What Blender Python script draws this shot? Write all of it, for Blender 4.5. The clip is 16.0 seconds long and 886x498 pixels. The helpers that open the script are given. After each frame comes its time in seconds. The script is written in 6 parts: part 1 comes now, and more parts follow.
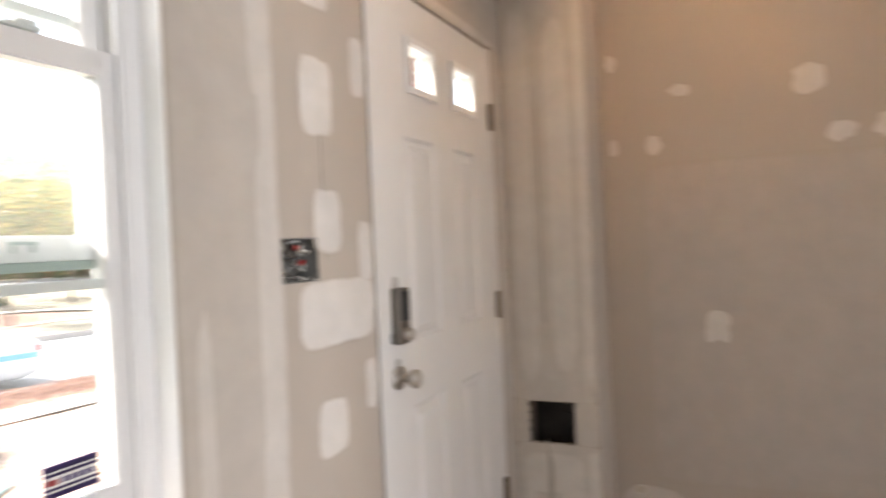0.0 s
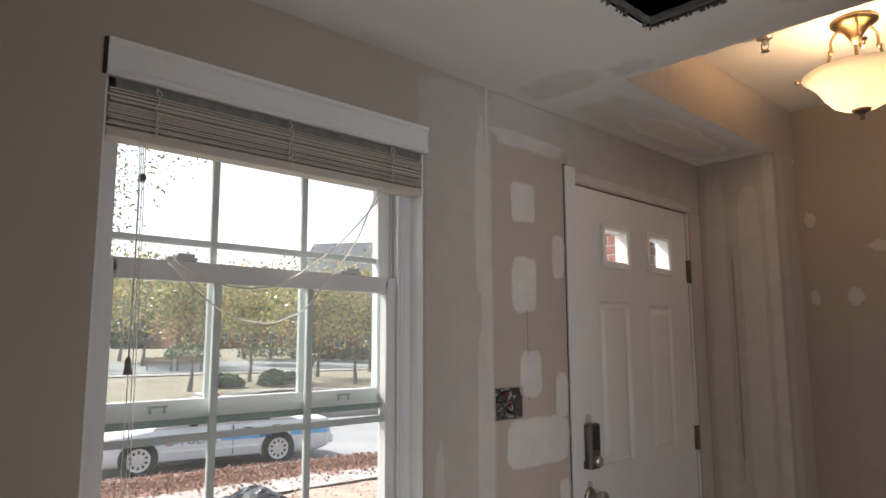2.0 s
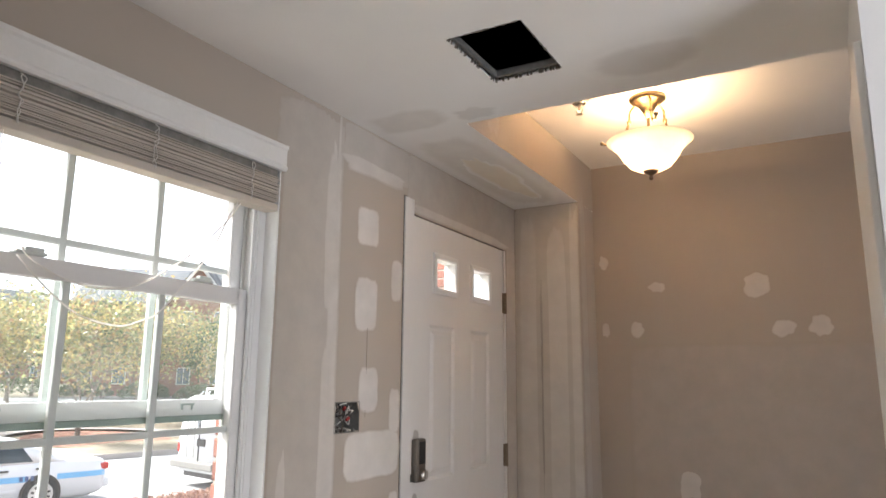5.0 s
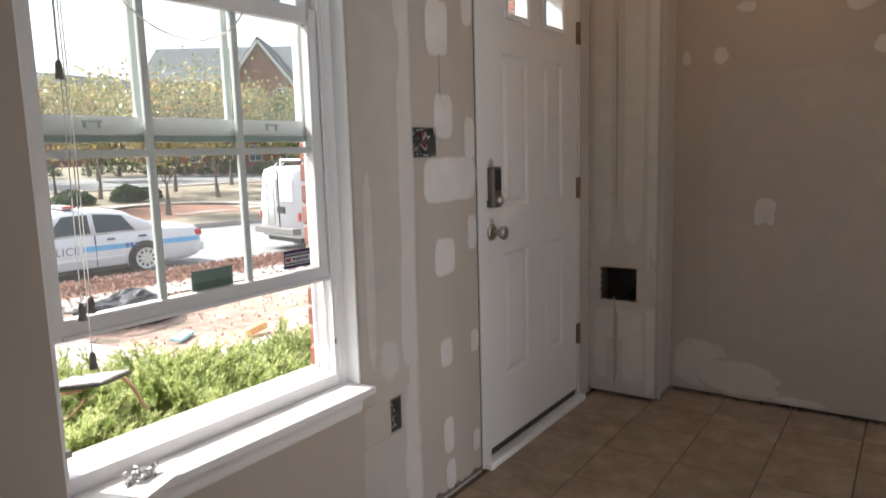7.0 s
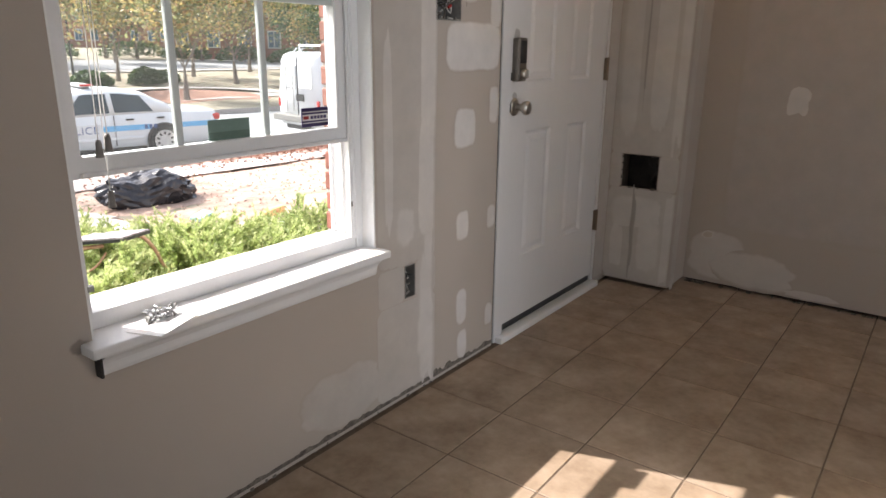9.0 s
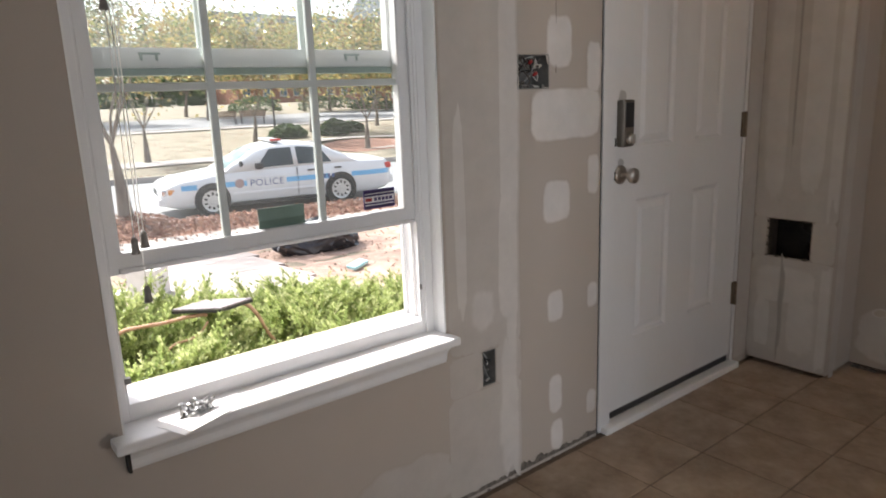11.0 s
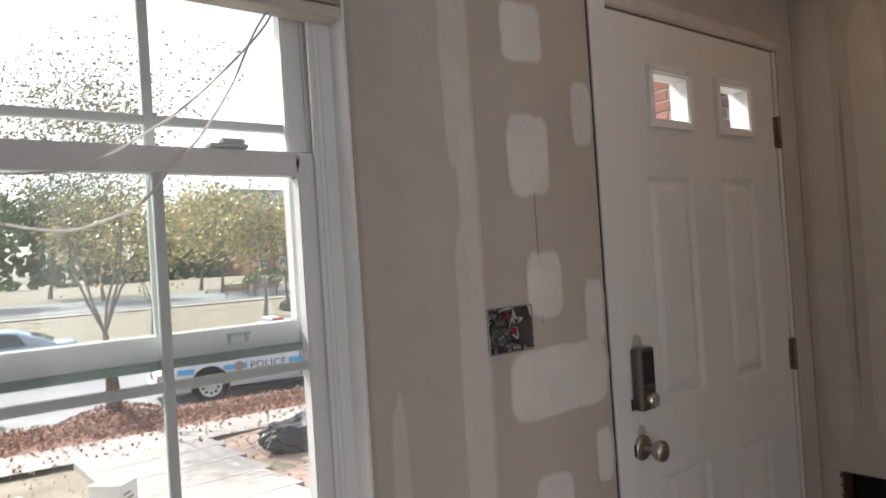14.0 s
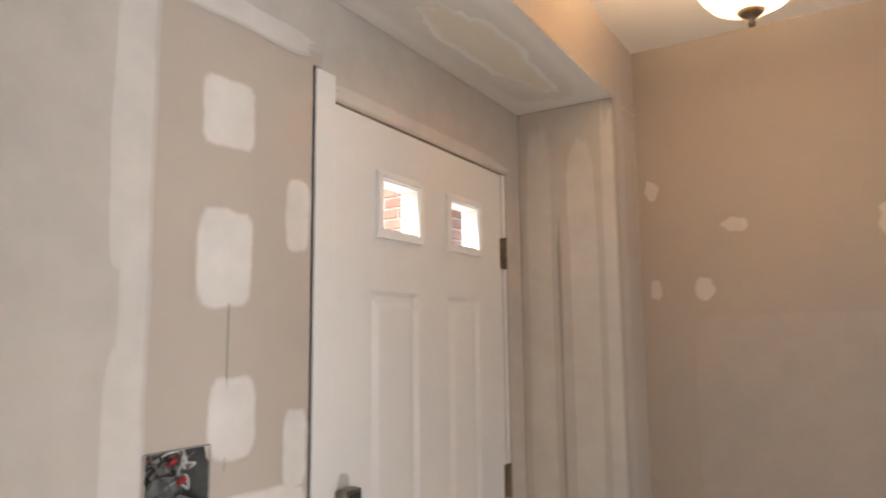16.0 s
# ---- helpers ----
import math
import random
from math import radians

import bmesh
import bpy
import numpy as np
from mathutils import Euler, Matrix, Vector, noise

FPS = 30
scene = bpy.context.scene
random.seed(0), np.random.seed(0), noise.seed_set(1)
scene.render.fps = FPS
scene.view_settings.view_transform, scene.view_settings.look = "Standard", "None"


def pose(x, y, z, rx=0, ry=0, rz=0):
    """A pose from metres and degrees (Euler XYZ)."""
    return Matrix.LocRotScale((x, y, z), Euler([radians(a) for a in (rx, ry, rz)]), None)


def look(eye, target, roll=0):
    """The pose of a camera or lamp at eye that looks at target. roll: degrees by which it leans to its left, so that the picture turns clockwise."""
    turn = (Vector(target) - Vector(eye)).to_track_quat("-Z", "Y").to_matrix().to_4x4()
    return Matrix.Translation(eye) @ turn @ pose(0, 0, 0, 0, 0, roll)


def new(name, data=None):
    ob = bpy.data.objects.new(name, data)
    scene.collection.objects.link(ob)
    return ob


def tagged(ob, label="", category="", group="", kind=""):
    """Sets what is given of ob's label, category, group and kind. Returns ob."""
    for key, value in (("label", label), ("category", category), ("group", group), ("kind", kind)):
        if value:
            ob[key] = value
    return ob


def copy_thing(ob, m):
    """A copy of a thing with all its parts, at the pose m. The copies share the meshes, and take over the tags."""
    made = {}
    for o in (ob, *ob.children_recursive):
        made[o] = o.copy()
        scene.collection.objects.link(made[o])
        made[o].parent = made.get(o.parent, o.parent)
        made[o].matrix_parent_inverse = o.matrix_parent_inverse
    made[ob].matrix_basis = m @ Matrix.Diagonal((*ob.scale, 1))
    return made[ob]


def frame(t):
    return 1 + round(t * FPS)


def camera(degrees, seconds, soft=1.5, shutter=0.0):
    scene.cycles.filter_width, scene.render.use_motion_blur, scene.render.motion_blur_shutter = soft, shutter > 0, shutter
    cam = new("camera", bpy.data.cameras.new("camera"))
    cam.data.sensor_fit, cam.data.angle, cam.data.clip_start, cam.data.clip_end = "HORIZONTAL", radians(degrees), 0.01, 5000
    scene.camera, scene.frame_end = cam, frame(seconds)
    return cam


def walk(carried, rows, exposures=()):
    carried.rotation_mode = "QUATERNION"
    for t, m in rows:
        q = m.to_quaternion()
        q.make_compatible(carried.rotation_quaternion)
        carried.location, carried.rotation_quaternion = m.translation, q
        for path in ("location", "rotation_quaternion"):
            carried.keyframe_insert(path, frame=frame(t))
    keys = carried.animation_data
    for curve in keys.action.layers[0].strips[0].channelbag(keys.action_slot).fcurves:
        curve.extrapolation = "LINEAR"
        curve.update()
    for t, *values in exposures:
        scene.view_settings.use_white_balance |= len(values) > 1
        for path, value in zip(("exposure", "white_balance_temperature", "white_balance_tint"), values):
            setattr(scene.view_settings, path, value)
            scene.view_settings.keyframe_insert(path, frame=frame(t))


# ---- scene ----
cam = camera(66.0, 16.0, shutter=0.4)
PATH = [
    (0, (0.929, 0.012, 1.318), (0.089, 1.827, 1.302), -2.6),
    (0.5, (1.175, -0.091, 1.404), (-0.238, 1.325, 1.406), -0.7),
    (1, (1.252, -0.221, 1.434), (-0.129, 1.217, 1.59), -0.5),
    (1.5, (1.325, -0.342, 1.467), (-0.075, 1.064, 1.712), -0.4),
    (2, (1.443, -0.411, 1.487), (0.013, 0.961, 1.758), -0.2),
    (2.5, (1.535, -0.477, 1.509), (0.092, 0.883, 1.771), -0.1),
    (3, (1.539, -0.544, 1.549), (0.261, 0.946, 1.933), 0.3),
    (5.5, (1.376, -0.589, 1.378), (0.413, 1.13, 1.722), 0.2),
    (6, (1.363, -0.584, 1.351), (0.287, 1.097, 1.484), 0.2),
    (6.5, (1.368, -0.584, 1.299), (0.228, 1.057, 1.222), -1.1),
    (7, (1.364, -0.594, 1.26), (0.227, 1.027, 0.98), -1.6),
    (7.5, (1.352, -0.603, 1.239), (0.24, 1.019, 0.871), -0.9),
    (8, (1.361, -0.614, 1.197), (0.281, 1.015, 0.774), -0.4),
    (8.5, (1.353, -0.625, 1.161), (0.265, 0.968, 0.633), 0.1),
    (11, (1.456, -0.261, 1.244), (-0.072, 0.95, 0.798), -2.1),
    (11.5, (1.45, -0.196, 1.285), (-0.166, 0.93, 0.94), -2.6),
    (12, (1.364, -0.09, 1.291), (-0.29, 1.013, 1.066), -3.3),
    (12.5, (1.251, 0.009, 1.316), (-0.357, 1.191, 1.189), -3.6),
    (13, (1.207, 0.155, 1.358), (-0.402, 1.341, 1.296), -3.4),
    (13.5, (1.188, 0.23, 1.4), (-0.445, 1.384, 1.368), -2.1),
    (14, (1.079, 0.25, 1.459), (-0.5, 1.477, 1.484), -3.7),
    (14.5, (0.973, 0.252, 1.48), (-0.579, 1.503, 1.647), -5.8),
    (15, (0.956, 0.319, 1.488), (-0.432, 1.744, 1.698), -3.3),
    (15.5, (1.002, 0.461, 1.508), (-0.239, 2.014, 1.727), -3.2),
    (16, (0.995, 0.484, 1.527), (-0.035, 2.18, 1.782), -0.6),
]
EXPOSURES = [(0.0, 2.15, 6650, 14), (0.5, 1.82, 6550, 14), (1.0, 1.33, 6480, 14), (1.5, 0.86, 6480, 14), (2.0, 0.70, 6480, 14), (2.5, 0.70, 6480, 14), (3.2, 0.99, 6480, 14), (5.3, 1.60, 6480, 14), (6.0, 1.29, 6480, 14), (7.0, 1.02, 6480, 14), (8.5, 1.25, 6480, 14), (11.0, 0.96, 6480, 14), (11.5, 0.88, 6480, 14), (12.0, 0.65, 6480, 14), (13.5, 0.56, 6480, 14), (14.5, 0.87, 6480, 14), (15.0, 1.10, 6480, 14), (15.5, 1.70, 6650, 14), (16.0, 2.05, 6700, 14)]
walk(cam, [(t, look(eye, target, roll)) for t, eye, target, roll in PATH], EXPOSURES)

# ---- world, sun, lamps ----
SUN_DIR = Vector((1.0, 0.345, -1.08)).normalized()
world = bpy.data.worlds.new("sky")
scene.world = world
world.use_nodes = True
wn = world.node_tree.nodes
sky = wn.new("ShaderNodeTexSky")
sky.sky_type = "NISHITA"
sky.sun_disc = False
sky.sun_elevation = radians(45.6)
sky.sun_rotation = math.atan2(-1.0, -0.345)
sky.dust_density = 3.0
wn["Background"].inputs["Strength"].default_value = 0.15
hazy = wn.new("ShaderNodeHueSaturation")      # thin bright autumn haze
hazy.inputs["Saturation"].default_value, hazy.inputs["Value"].default_value = 0.45, 1.3
world.node_tree.links.new(sky.outputs[0], hazy.inputs["Color"])
world.node_tree.links.new(hazy.outputs[0], wn["Background"].inputs["Color"])
sun_data = bpy.data.lights.new("sun", "SUN")
sun_data.energy, sun_data.angle, sun_data.color = 5.0, radians(0.6), (1.0, 0.955, 0.895)
sun_lamp = new("sun", sun_data)
sun_lamp.matrix_world = look(-50 * SUN_DIR, (0, 0, 0))

# ---- materials ----
def nodes_of(name):
    m = bpy.data.materials.new(name)
    m.use_nodes = True
    nt = m.node_tree
    return m, nt, nt.nodes["Principled BSDF"]


def ramp_of(nt, fac, stops):
    r = nt.nodes.new("ShaderNodeValToRGB")
    while len(r.color_ramp.elements) < len(stops):
        r.color_ramp.elements.new(0.5)
    for e, (p, c) in zip(r.color_ramp.elements, stops):
        e.position, e.color = p, (*c, 1)
    nt.links.new(fac, r.inputs["Fac"])
    return r.outputs["Color"]


def noise_of(nt, scale, detail=4.0, rough=0.6, coord="Object", stretch=None):
    tc = nt.nodes.new("ShaderNodeTexCoord")
    n = nt.nodes.new("ShaderNodeTexNoise")
    n.inputs["Scale"].default_value, n.inputs["Detail"].default_value, n.inputs["Roughness"].default_value = scale, detail, rough
    if coord == "Piece":        # each piece of a floor or wall gets its own stretch of the pattern
        oi, sc = nt.nodes.new("ShaderNodeObjectInfo"), nt.nodes.new("ShaderNodeVectorMath")
        sc.operation, sc.inputs[1].default_value = "MULTIPLY_ADD", (61.0, 43.0, 29.0)
        nt.links.new(oi.outputs["Random"], sc.inputs[0])
        nt.links.new(tc.outputs["Object"], sc.inputs[2])
        src = sc.outputs[0]
    else:
        src = tc.outputs[coord]
    if stretch:
        mp = nt.nodes.new("ShaderNodeMapping")
        mp.inputs["Scale"].default_value = stretch
        nt.links.new(src, mp.inputs["Vector"])
        src = mp.outputs["Vector"]
    nt.links.new(src, n.inputs["Vector"])
    return n.outputs["Fac"]


def mixed(nt, a, b, fac, mode="MIX"):
    m = nt.nodes.new("ShaderNodeMix")
    m.data_type, m.blend_type = "RGBA", mode
    for key, v in ((6, a), (7, b), (0, fac)):
        if hasattr(v, "links"):
            nt.links.new(v, m.inputs[key])
        elif key == 0:
            m.inputs[0].default_value = v
        else:
            m.inputs[key].default_value = (*v, 1)
    return m.outputs[2]


def bump_of(nt, b, height, strength, dist=0.002):
    bp = nt.nodes.new("ShaderNodeBump")
    bp.inputs["Strength"].default_value, bp.inputs["Distance"].default_value = strength, dist
    nt.links.new(height, bp.inputs["Height"])
    nt.links.new(bp.outputs["Normal"], b.inputs["Normal"])


def surface(name, dark, light, scale=6.0, fine=120.0, rough=0.7, metal=0.0, bump=0.15, vary=0.0, stretch=None, depth=0.002, coord="Object"):
    """Two colours mixed by noise at two scales, fine relief, and a tint by object where vary is set."""
    m, nt, b = nodes_of(name)
    big, small = noise_of(nt, scale, coord=coord, stretch=stretch), noise_of(nt, fine, 3.0, coord=coord, stretch=stretch)
    fac = nt.nodes.new("ShaderNodeMath")
    fac.operation = "MULTIPLY_ADD"
    nt.links.new(small, fac.inputs[0])
    fac.inputs[1].default_value = 0.35
    nt.links.new(big, fac.inputs[2])
    col = ramp_of(nt, fac.outputs[0], ((0.42, dark), (0.9, light)))
    if vary:
        oi = nt.nodes.new("ShaderNodeObjectInfo")
        mr = nt.nodes.new("ShaderNodeMapRange")
        mr.inputs[3].default_value, mr.inputs[4].default_value = 1 - vary, 1 + vary
        nt.links.new(oi.outputs["Random"], mr.inputs[0])
        cv = nt.nodes.new("ShaderNodeCombineColor")
        for k in range(3):
            nt.links.new(mr.outputs[0], cv.inputs[k])
        col = mixed(nt, col, cv.outputs[0], 1.0, "MULTIPLY")
    nt.links.new(col, b.inputs["Base Color"])
    b.inputs["Roughness"].default_value, b.inputs["Metallic"].default_value = rough, metal
    if bump:
        bump_of(nt, b, small, bump, depth)
    return m


def tone(c, k):
    return tuple(min(1.0, v * k) for v in c)


def glass_mat(name, tint=(1, 1, 1), gloss=0.05, dust=0.0):
    """A thin pane: clear, with a film of dust, with a mirror reflection that grows towards grazing angles."""
    m, nt, b = nodes_of(name)
    nt.nodes.remove(b)
    t, g, mx, fr = (nt.nodes.new(k) for k in ("ShaderNodeBsdfTransparent", "ShaderNodeBsdfGlossy", "ShaderNodeMixShader", "ShaderNodeLayerWeight"))
    t.inputs["Color"].default_value = (*tint, 1)
    g.inputs["Roughness"].default_value = gloss
    pw, sc = nt.nodes.new("ShaderNodeMath"), nt.nodes.new("ShaderNodeMath")
    pw.operation, pw.inputs[1].default_value = "POWER", 5.0
    sc.operation, sc.inputs[1].default_value, sc.inputs[2].default_value = "MULTIPLY_ADD", 0.8, 0.03
    nt.links.new(fr.outputs["Facing"], pw.inputs[0])
    nt.links.new(pw.outputs[0], sc.inputs[0])
    nt.links.new(sc.outputs[0], mx.inputs[0])
    nt.links.new(t.outputs[0], mx.inputs[1])
    nt.links.new(g.outputs[0], mx.inputs[2])
    last = mx.outputs[0]
    if dust:
        d, md = nt.nodes.new("ShaderNodeBsdfTranslucent"), nt.nodes.new("ShaderNodeMixShader")
        d.inputs["Color"].default_value = (0.9, 0.92, 0.9, 1)
        mr = nt.nodes.new("ShaderNodeMapRange")
        mr.inputs[1].default_value, mr.inputs[2].default_value, mr.inputs[3].default_value, mr.inputs[4].default_value = 0.3, 0.75, dust * 0.6, dust * 1.5
        nt.links.new(noise_of(nt, 5.0, 5.0), mr.inputs[0])
        nt.links.new(mr.outputs[0], md.inputs[0])
        nt.links.new(last, md.inputs[1])
        nt.links.new(d.outputs[0], md.inputs[2])
        last = md.outputs[0]
    nt.links.new(last, nt.nodes["Material Output"].inputs[0])
    return m


def mud_mat(name, col, under, most=1.0):
    """Joint compound that thins out to the paint below it at its rim, by the mesh's own edge attribute."""
    m, nt, b = nodes_of(name)
    at = nt.nodes.new("ShaderNodeAttribute")
    at.attribute_name = "cover"
    n1, n2 = noise_of(nt, 11.0, 5.0), noise_of(nt, 90.0, 3.0)
    ad = nt.nodes.new("ShaderNodeMath")
    ad.operation = "MULTIPLY_ADD"
    nt.links.new(n1, ad.inputs[0])
    ad.inputs[1].default_value = 0.6
    nt.links.new(at.outputs["Fac"], ad.inputs[2])
    mr = nt.nodes.new("ShaderNodeMapRange")
    mr.interpolation_type = "SMOOTHSTEP"
    mr.inputs[1].default_value, mr.inputs[2].default_value, mr.inputs[4].default_value = 0.42, 0.95, most
    nt.links.new(ad.outputs[0], mr.inputs[0])
    c = ramp_of(nt, n1, ((0.35, tone(col, 0.94)), (0.7, tone(col, 1.05))))
    nt.links.new(mixed(nt, under, c, mr.outputs[0]), b.inputs["Base Color"])
    b.inputs["Roughness"].default_value = 0.75
    bump_of(nt, b, n2, 0.10, 0.001)
    return m


PAINT = (0.432, 0.375, 0.318)
M_PAINT = surface("greige wall paint", tone(PAINT, 0.96), tone(PAINT, 1.03), 1.6, 260, 0.6, bump=0.10, depth=0.001)
SKIM, MUD, CEIL = (0.482, 0.438, 0.390), (0.615, 0.580, 0.540), (0.82, 0.805, 0.785)
M_SKIM = mud_mat("skim coat", SKIM, PAINT)
M_MUD = mud_mat("dried joint compound", MUD, PAINT)
M_MUD2 = mud_mat("joint compound on skim", (0.575, 0.535, 0.490), SKIM)
RSKIM = (0.545, 0.505, 0.458)
M_RSKIM = mud_mat("thick skim coat", RSKIM, PAINT)
M_MUD3 = mud_mat("pale compound on skim", (0.64, 0.605, 0.56), RSKIM, 0.85)
M_SMUDGE = mud_mat("grey smudge", (0.22, 0.19, 0.165), PAINT, 0.8)
M_MUDN = mud_mat("thin trowelled compound", MUD, PAINT, 0.62)
M_PRIMER_COOL = mud_mat("grey primer and cooler light", (0.455, 0.405, 0.36), PAINT, 0.75)
M_OCHRE = mud_mat("ochre water mark", (0.42, 0.33, 0.21), MUD, 0.5)
M_GRIME = mud_mat("grime on door", (0.30, 0.27, 0.24), (0.69, 0.67, 0.65), 0.7)
M_DRIP = mud_mat("grey drip", (0.33, 0.30, 0.265), SKIM, 0.6)
M_CSKIM = mud_mat("ceiling skim", (0.69, 0.665, 0.63), CEIL, 0.8)
M_CSMUDGE = mud_mat("ceiling smudge", (0.56, 0.53, 0.50), CEIL, 0.45)
M_YELLOW = mud_mat("ochre stain", (0.70, 0.62, 0.48), CEIL, 0.6)
M_CEIL = surface("ceiling flat white", (0.79, 0.775, 0.755), (0.85, 0.835, 0.815), 1.3, 200, 0.85, bump=0.08, depth=0.001)
M_WHITE = surface("white gloss paint", (0.74, 0.735, 0.72), (0.82, 0.815, 0.80), 3.0, 90, 0.38, bump=0.04, depth=0.001)
M_DOOR = surface("white door paint", (0.655, 0.64, 0.62), (0.72, 0.705, 0.69), 2.2, 150, 0.42, bump=0.05, stretch=(1, 1, 0.25), depth=0.001)
M_VINYL = surface("white window vinyl", (0.70, 0.695, 0.69), (0.77, 0.765, 0.76), 4.0, 120, 0.35, bump=0.03, depth=0.001)
# the white vinyl again, with backlit shade put into its colour
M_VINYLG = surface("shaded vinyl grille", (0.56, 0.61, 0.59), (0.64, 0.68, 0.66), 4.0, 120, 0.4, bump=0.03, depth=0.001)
M_BLIND = surface("cream faux-wood slat", (0.50, 0.445, 0.385), (0.63, 0.575, 0.51), 5.0, 90, 0.45, vary=0.10, stretch=(1, 0.1, 1))
M_TILE = surface("beige porcelain tile", (0.20, 0.138, 0.088), (0.40, 0.305, 0.22), 6.5, 34, 0.5, bump=0.05, vary=0.06, coord="Piece")
M_GROUT = surface("brown sanded grout", (0.12, 0.085, 0.06), (0.19, 0.145, 0.105), 30, 400, 0.95)
M_NICKEL = surface("brushed nickel", (0.42, 0.39, 0.35), (0.55, 0.52, 0.48), 20, 300, 0.32, 1.0, 0.05)
M_DNICKEL = surface("dark satin nickel", (0.20, 0.18, 0.155), (0.30, 0.275, 0.245), 20, 300, 0.36, 1.0, 0.05)
M_BRONZE = surface("dark bronze hinge", (0.16, 0.12, 0.085), (0.27, 0.21, 0.15), 20, 300, 0.4, 1.0, 0.05)
M_BRASS = surface("antique brass", (0.33, 0.225, 0.11), (0.52, 0.38, 0.20), 20, 200, 0.28, 1.0, 0.04)
M_BLACK = surface("black plastic", (0.012, 0.012, 0.013), (0.03, 0.03, 0.03), 10, 200, 0.35, bump=0.03)
# near black: the shade of gaps and cavities put into the colour
M_DARK = surface("near-black recess shade", (0.02, 0.018, 0.015), (0.06, 0.05, 0.045), 12, 90, 0.95)
M_RUBBLE = surface("crumbled plaster and dirt", (0.05, 0.04, 0.03), (0.22, 0.19, 0.16), 40, 200, 0.95, bump=0.5)
M_STEEL = surface("galvanised box steel", (0.15, 0.145, 0.135), (0.30, 0.29, 0.27), 25, 180, 0.5, 0.35, 0.06)
M_RED = surface("red wire nut", (0.26, 0.015, 0.015), (0.36, 0.03, 0.03), 30, 200, 0.4)
M_WIRE = surface("pale wire sheath", (0.48, 0.46, 0.42), (0.62, 0.6, 0.56), 30, 200, 0.5)
M_TASSEL = surface("grey brown tassel", (0.15, 0.135, 0.12), (0.25, 0.23, 0.205), 60, 400, 0.5)
M_GLASS = glass_mat("window glass", (0.94, 0.965, 0.96), 0.02, 0.009)
M_BRICK = surface("red clay brick", (0.21, 0.075, 0.052), (0.36, 0.155, 0.115), 9, 120, 0.9, bump=0.5, vary=0.2, coord="Piece")
M_MORTAR = surface("grey mortar", (0.40, 0.37, 0.33), (0.52, 0.49, 0.45), 25, 200, 0.95, bump=0.4)
M_STICK = surface("navy sticker", (0.035, 0.02, 0.10), (0.06, 0.035, 0.14), 20, 200, 0.4)
M_GREENTAG = surface("green grey tag", (0.14, 0.215, 0.18), (0.20, 0.285, 0.24), 12, 200, 0.5)
M_SILVER = surface("zinc screws", (0.35, 0.35, 0.36), (0.6, 0.6, 0.6), 40, 300, 0.35, 0.7)
M_ASPHALT = surface("worn asphalt", (0.21, 0.21, 0.215), (0.30, 0.30, 0.30), 0.6, 40, 0.9, bump=0.4)
M_CONC = surface("sidewalk concrete", (0.30, 0.27, 0.248), (0.41, 0.375, 0.345), 1.2, 60, 0.9, bump=0.3)
M_LAWN = surface("dry autumn lawn", (0.16, 0.14, 0.09), (0.33, 0.285, 0.215), 1.1, 26, 0.95, bump=0.6, depth=0.02)
M_SOIL = surface("orange clay soil with mulch", (0.27, 0.175, 0.13), (0.50, 0.375, 0.295), 3.2, 30, 0.95, bump=0.8, depth=0.02)
M_LEAFLITTER = surface("fallen leaves", (0.12, 0.05, 0.035), (0.34, 0.18, 0.12), 8, 60, 0.9)
M_BARK = surface("grey bark", (0.10, 0.08, 0.065), (0.24, 0.20, 0.165), 8, 60, 0.95, bump=0.8, stretch=(1, 1, 0.3), depth=0.01)
M_SHINGLE = surface("grey roof shingles", (0.075, 0.085, 0.095), (0.14, 0.15, 0.16), 2, 30, 0.9)
M_BAG = surface("black plastic bag", (0.014, 0.014, 0.016), (0.035, 0.035, 0.04), 8, 40, 0.20, bump=0.25, depth=0.01)


def leaf_mat(name, cols, rough=0.55):
    m, nt, b = nodes_of(name)
    ge = nt.nodes.new("ShaderNodeNewGeometry")
    col = ramp_of(nt, ge.outputs["Random Per Island"], [(k / max(1, len(cols) - 1), c) for k, c in enumerate(cols)])
    nt.links.new(col, b.inputs["Base Color"])
    b.inputs["Roughness"].default_value = rough
    tr, mx = nt.nodes.new("ShaderNodeBsdfTranslucent"), nt.nodes.new("ShaderNodeMixShader")
    nt.links.new(col, tr.inputs["Color"])
    mx.inputs[0].default_value = 0.5
    nt.links.new(b.outputs[0], mx.inputs[1])
    nt.links.new(tr.outputs[0], mx.inputs[2])
    nt.links.new(mx.outputs[0], nt.nodes["Material Output"].inputs[0])
    return m


M_LEAF_G = leaf_mat("green and red leaves", ((0.06, 0.075, 0.035), (0.12, 0.14, 0.065), (0.24, 0.25, 0.15), (0.26, 0.14, 0.085)), 0.32)
M_LEAF_Y = leaf_mat("yellow autumn leaves", ((0.07, 0.10, 0.045), (0.22, 0.25, 0.11), (0.36, 0.34, 0.15), (0.60, 0.46, 0.17), (0.34, 0.20, 0.11), (0.16, 0.20, 0.10)), 0.35)
M_LEAF_D = leaf_mat("dark green leaves", ((0.03, 0.06, 0.025), (0.05, 0.09, 0.03), (0.09, 0.13, 0.05)))
M_JUNIPER = leaf_mat("juniper needles", ((0.17, 0.23, 0.07), (0.31, 0.39, 0.13), (0.45, 0.51, 0.21), (0.58, 0.61, 0.32)))
M_CORD = leaf_mat("white braided cord", ((0.80, 0.78, 0.75), (0.86, 0.84, 0.81)), 0.8)
M_BRANCH = surface("bare pinkish bark", (0.40, 0.22, 0.14), (0.58, 0.38, 0.27), 30, 200, 0.8)
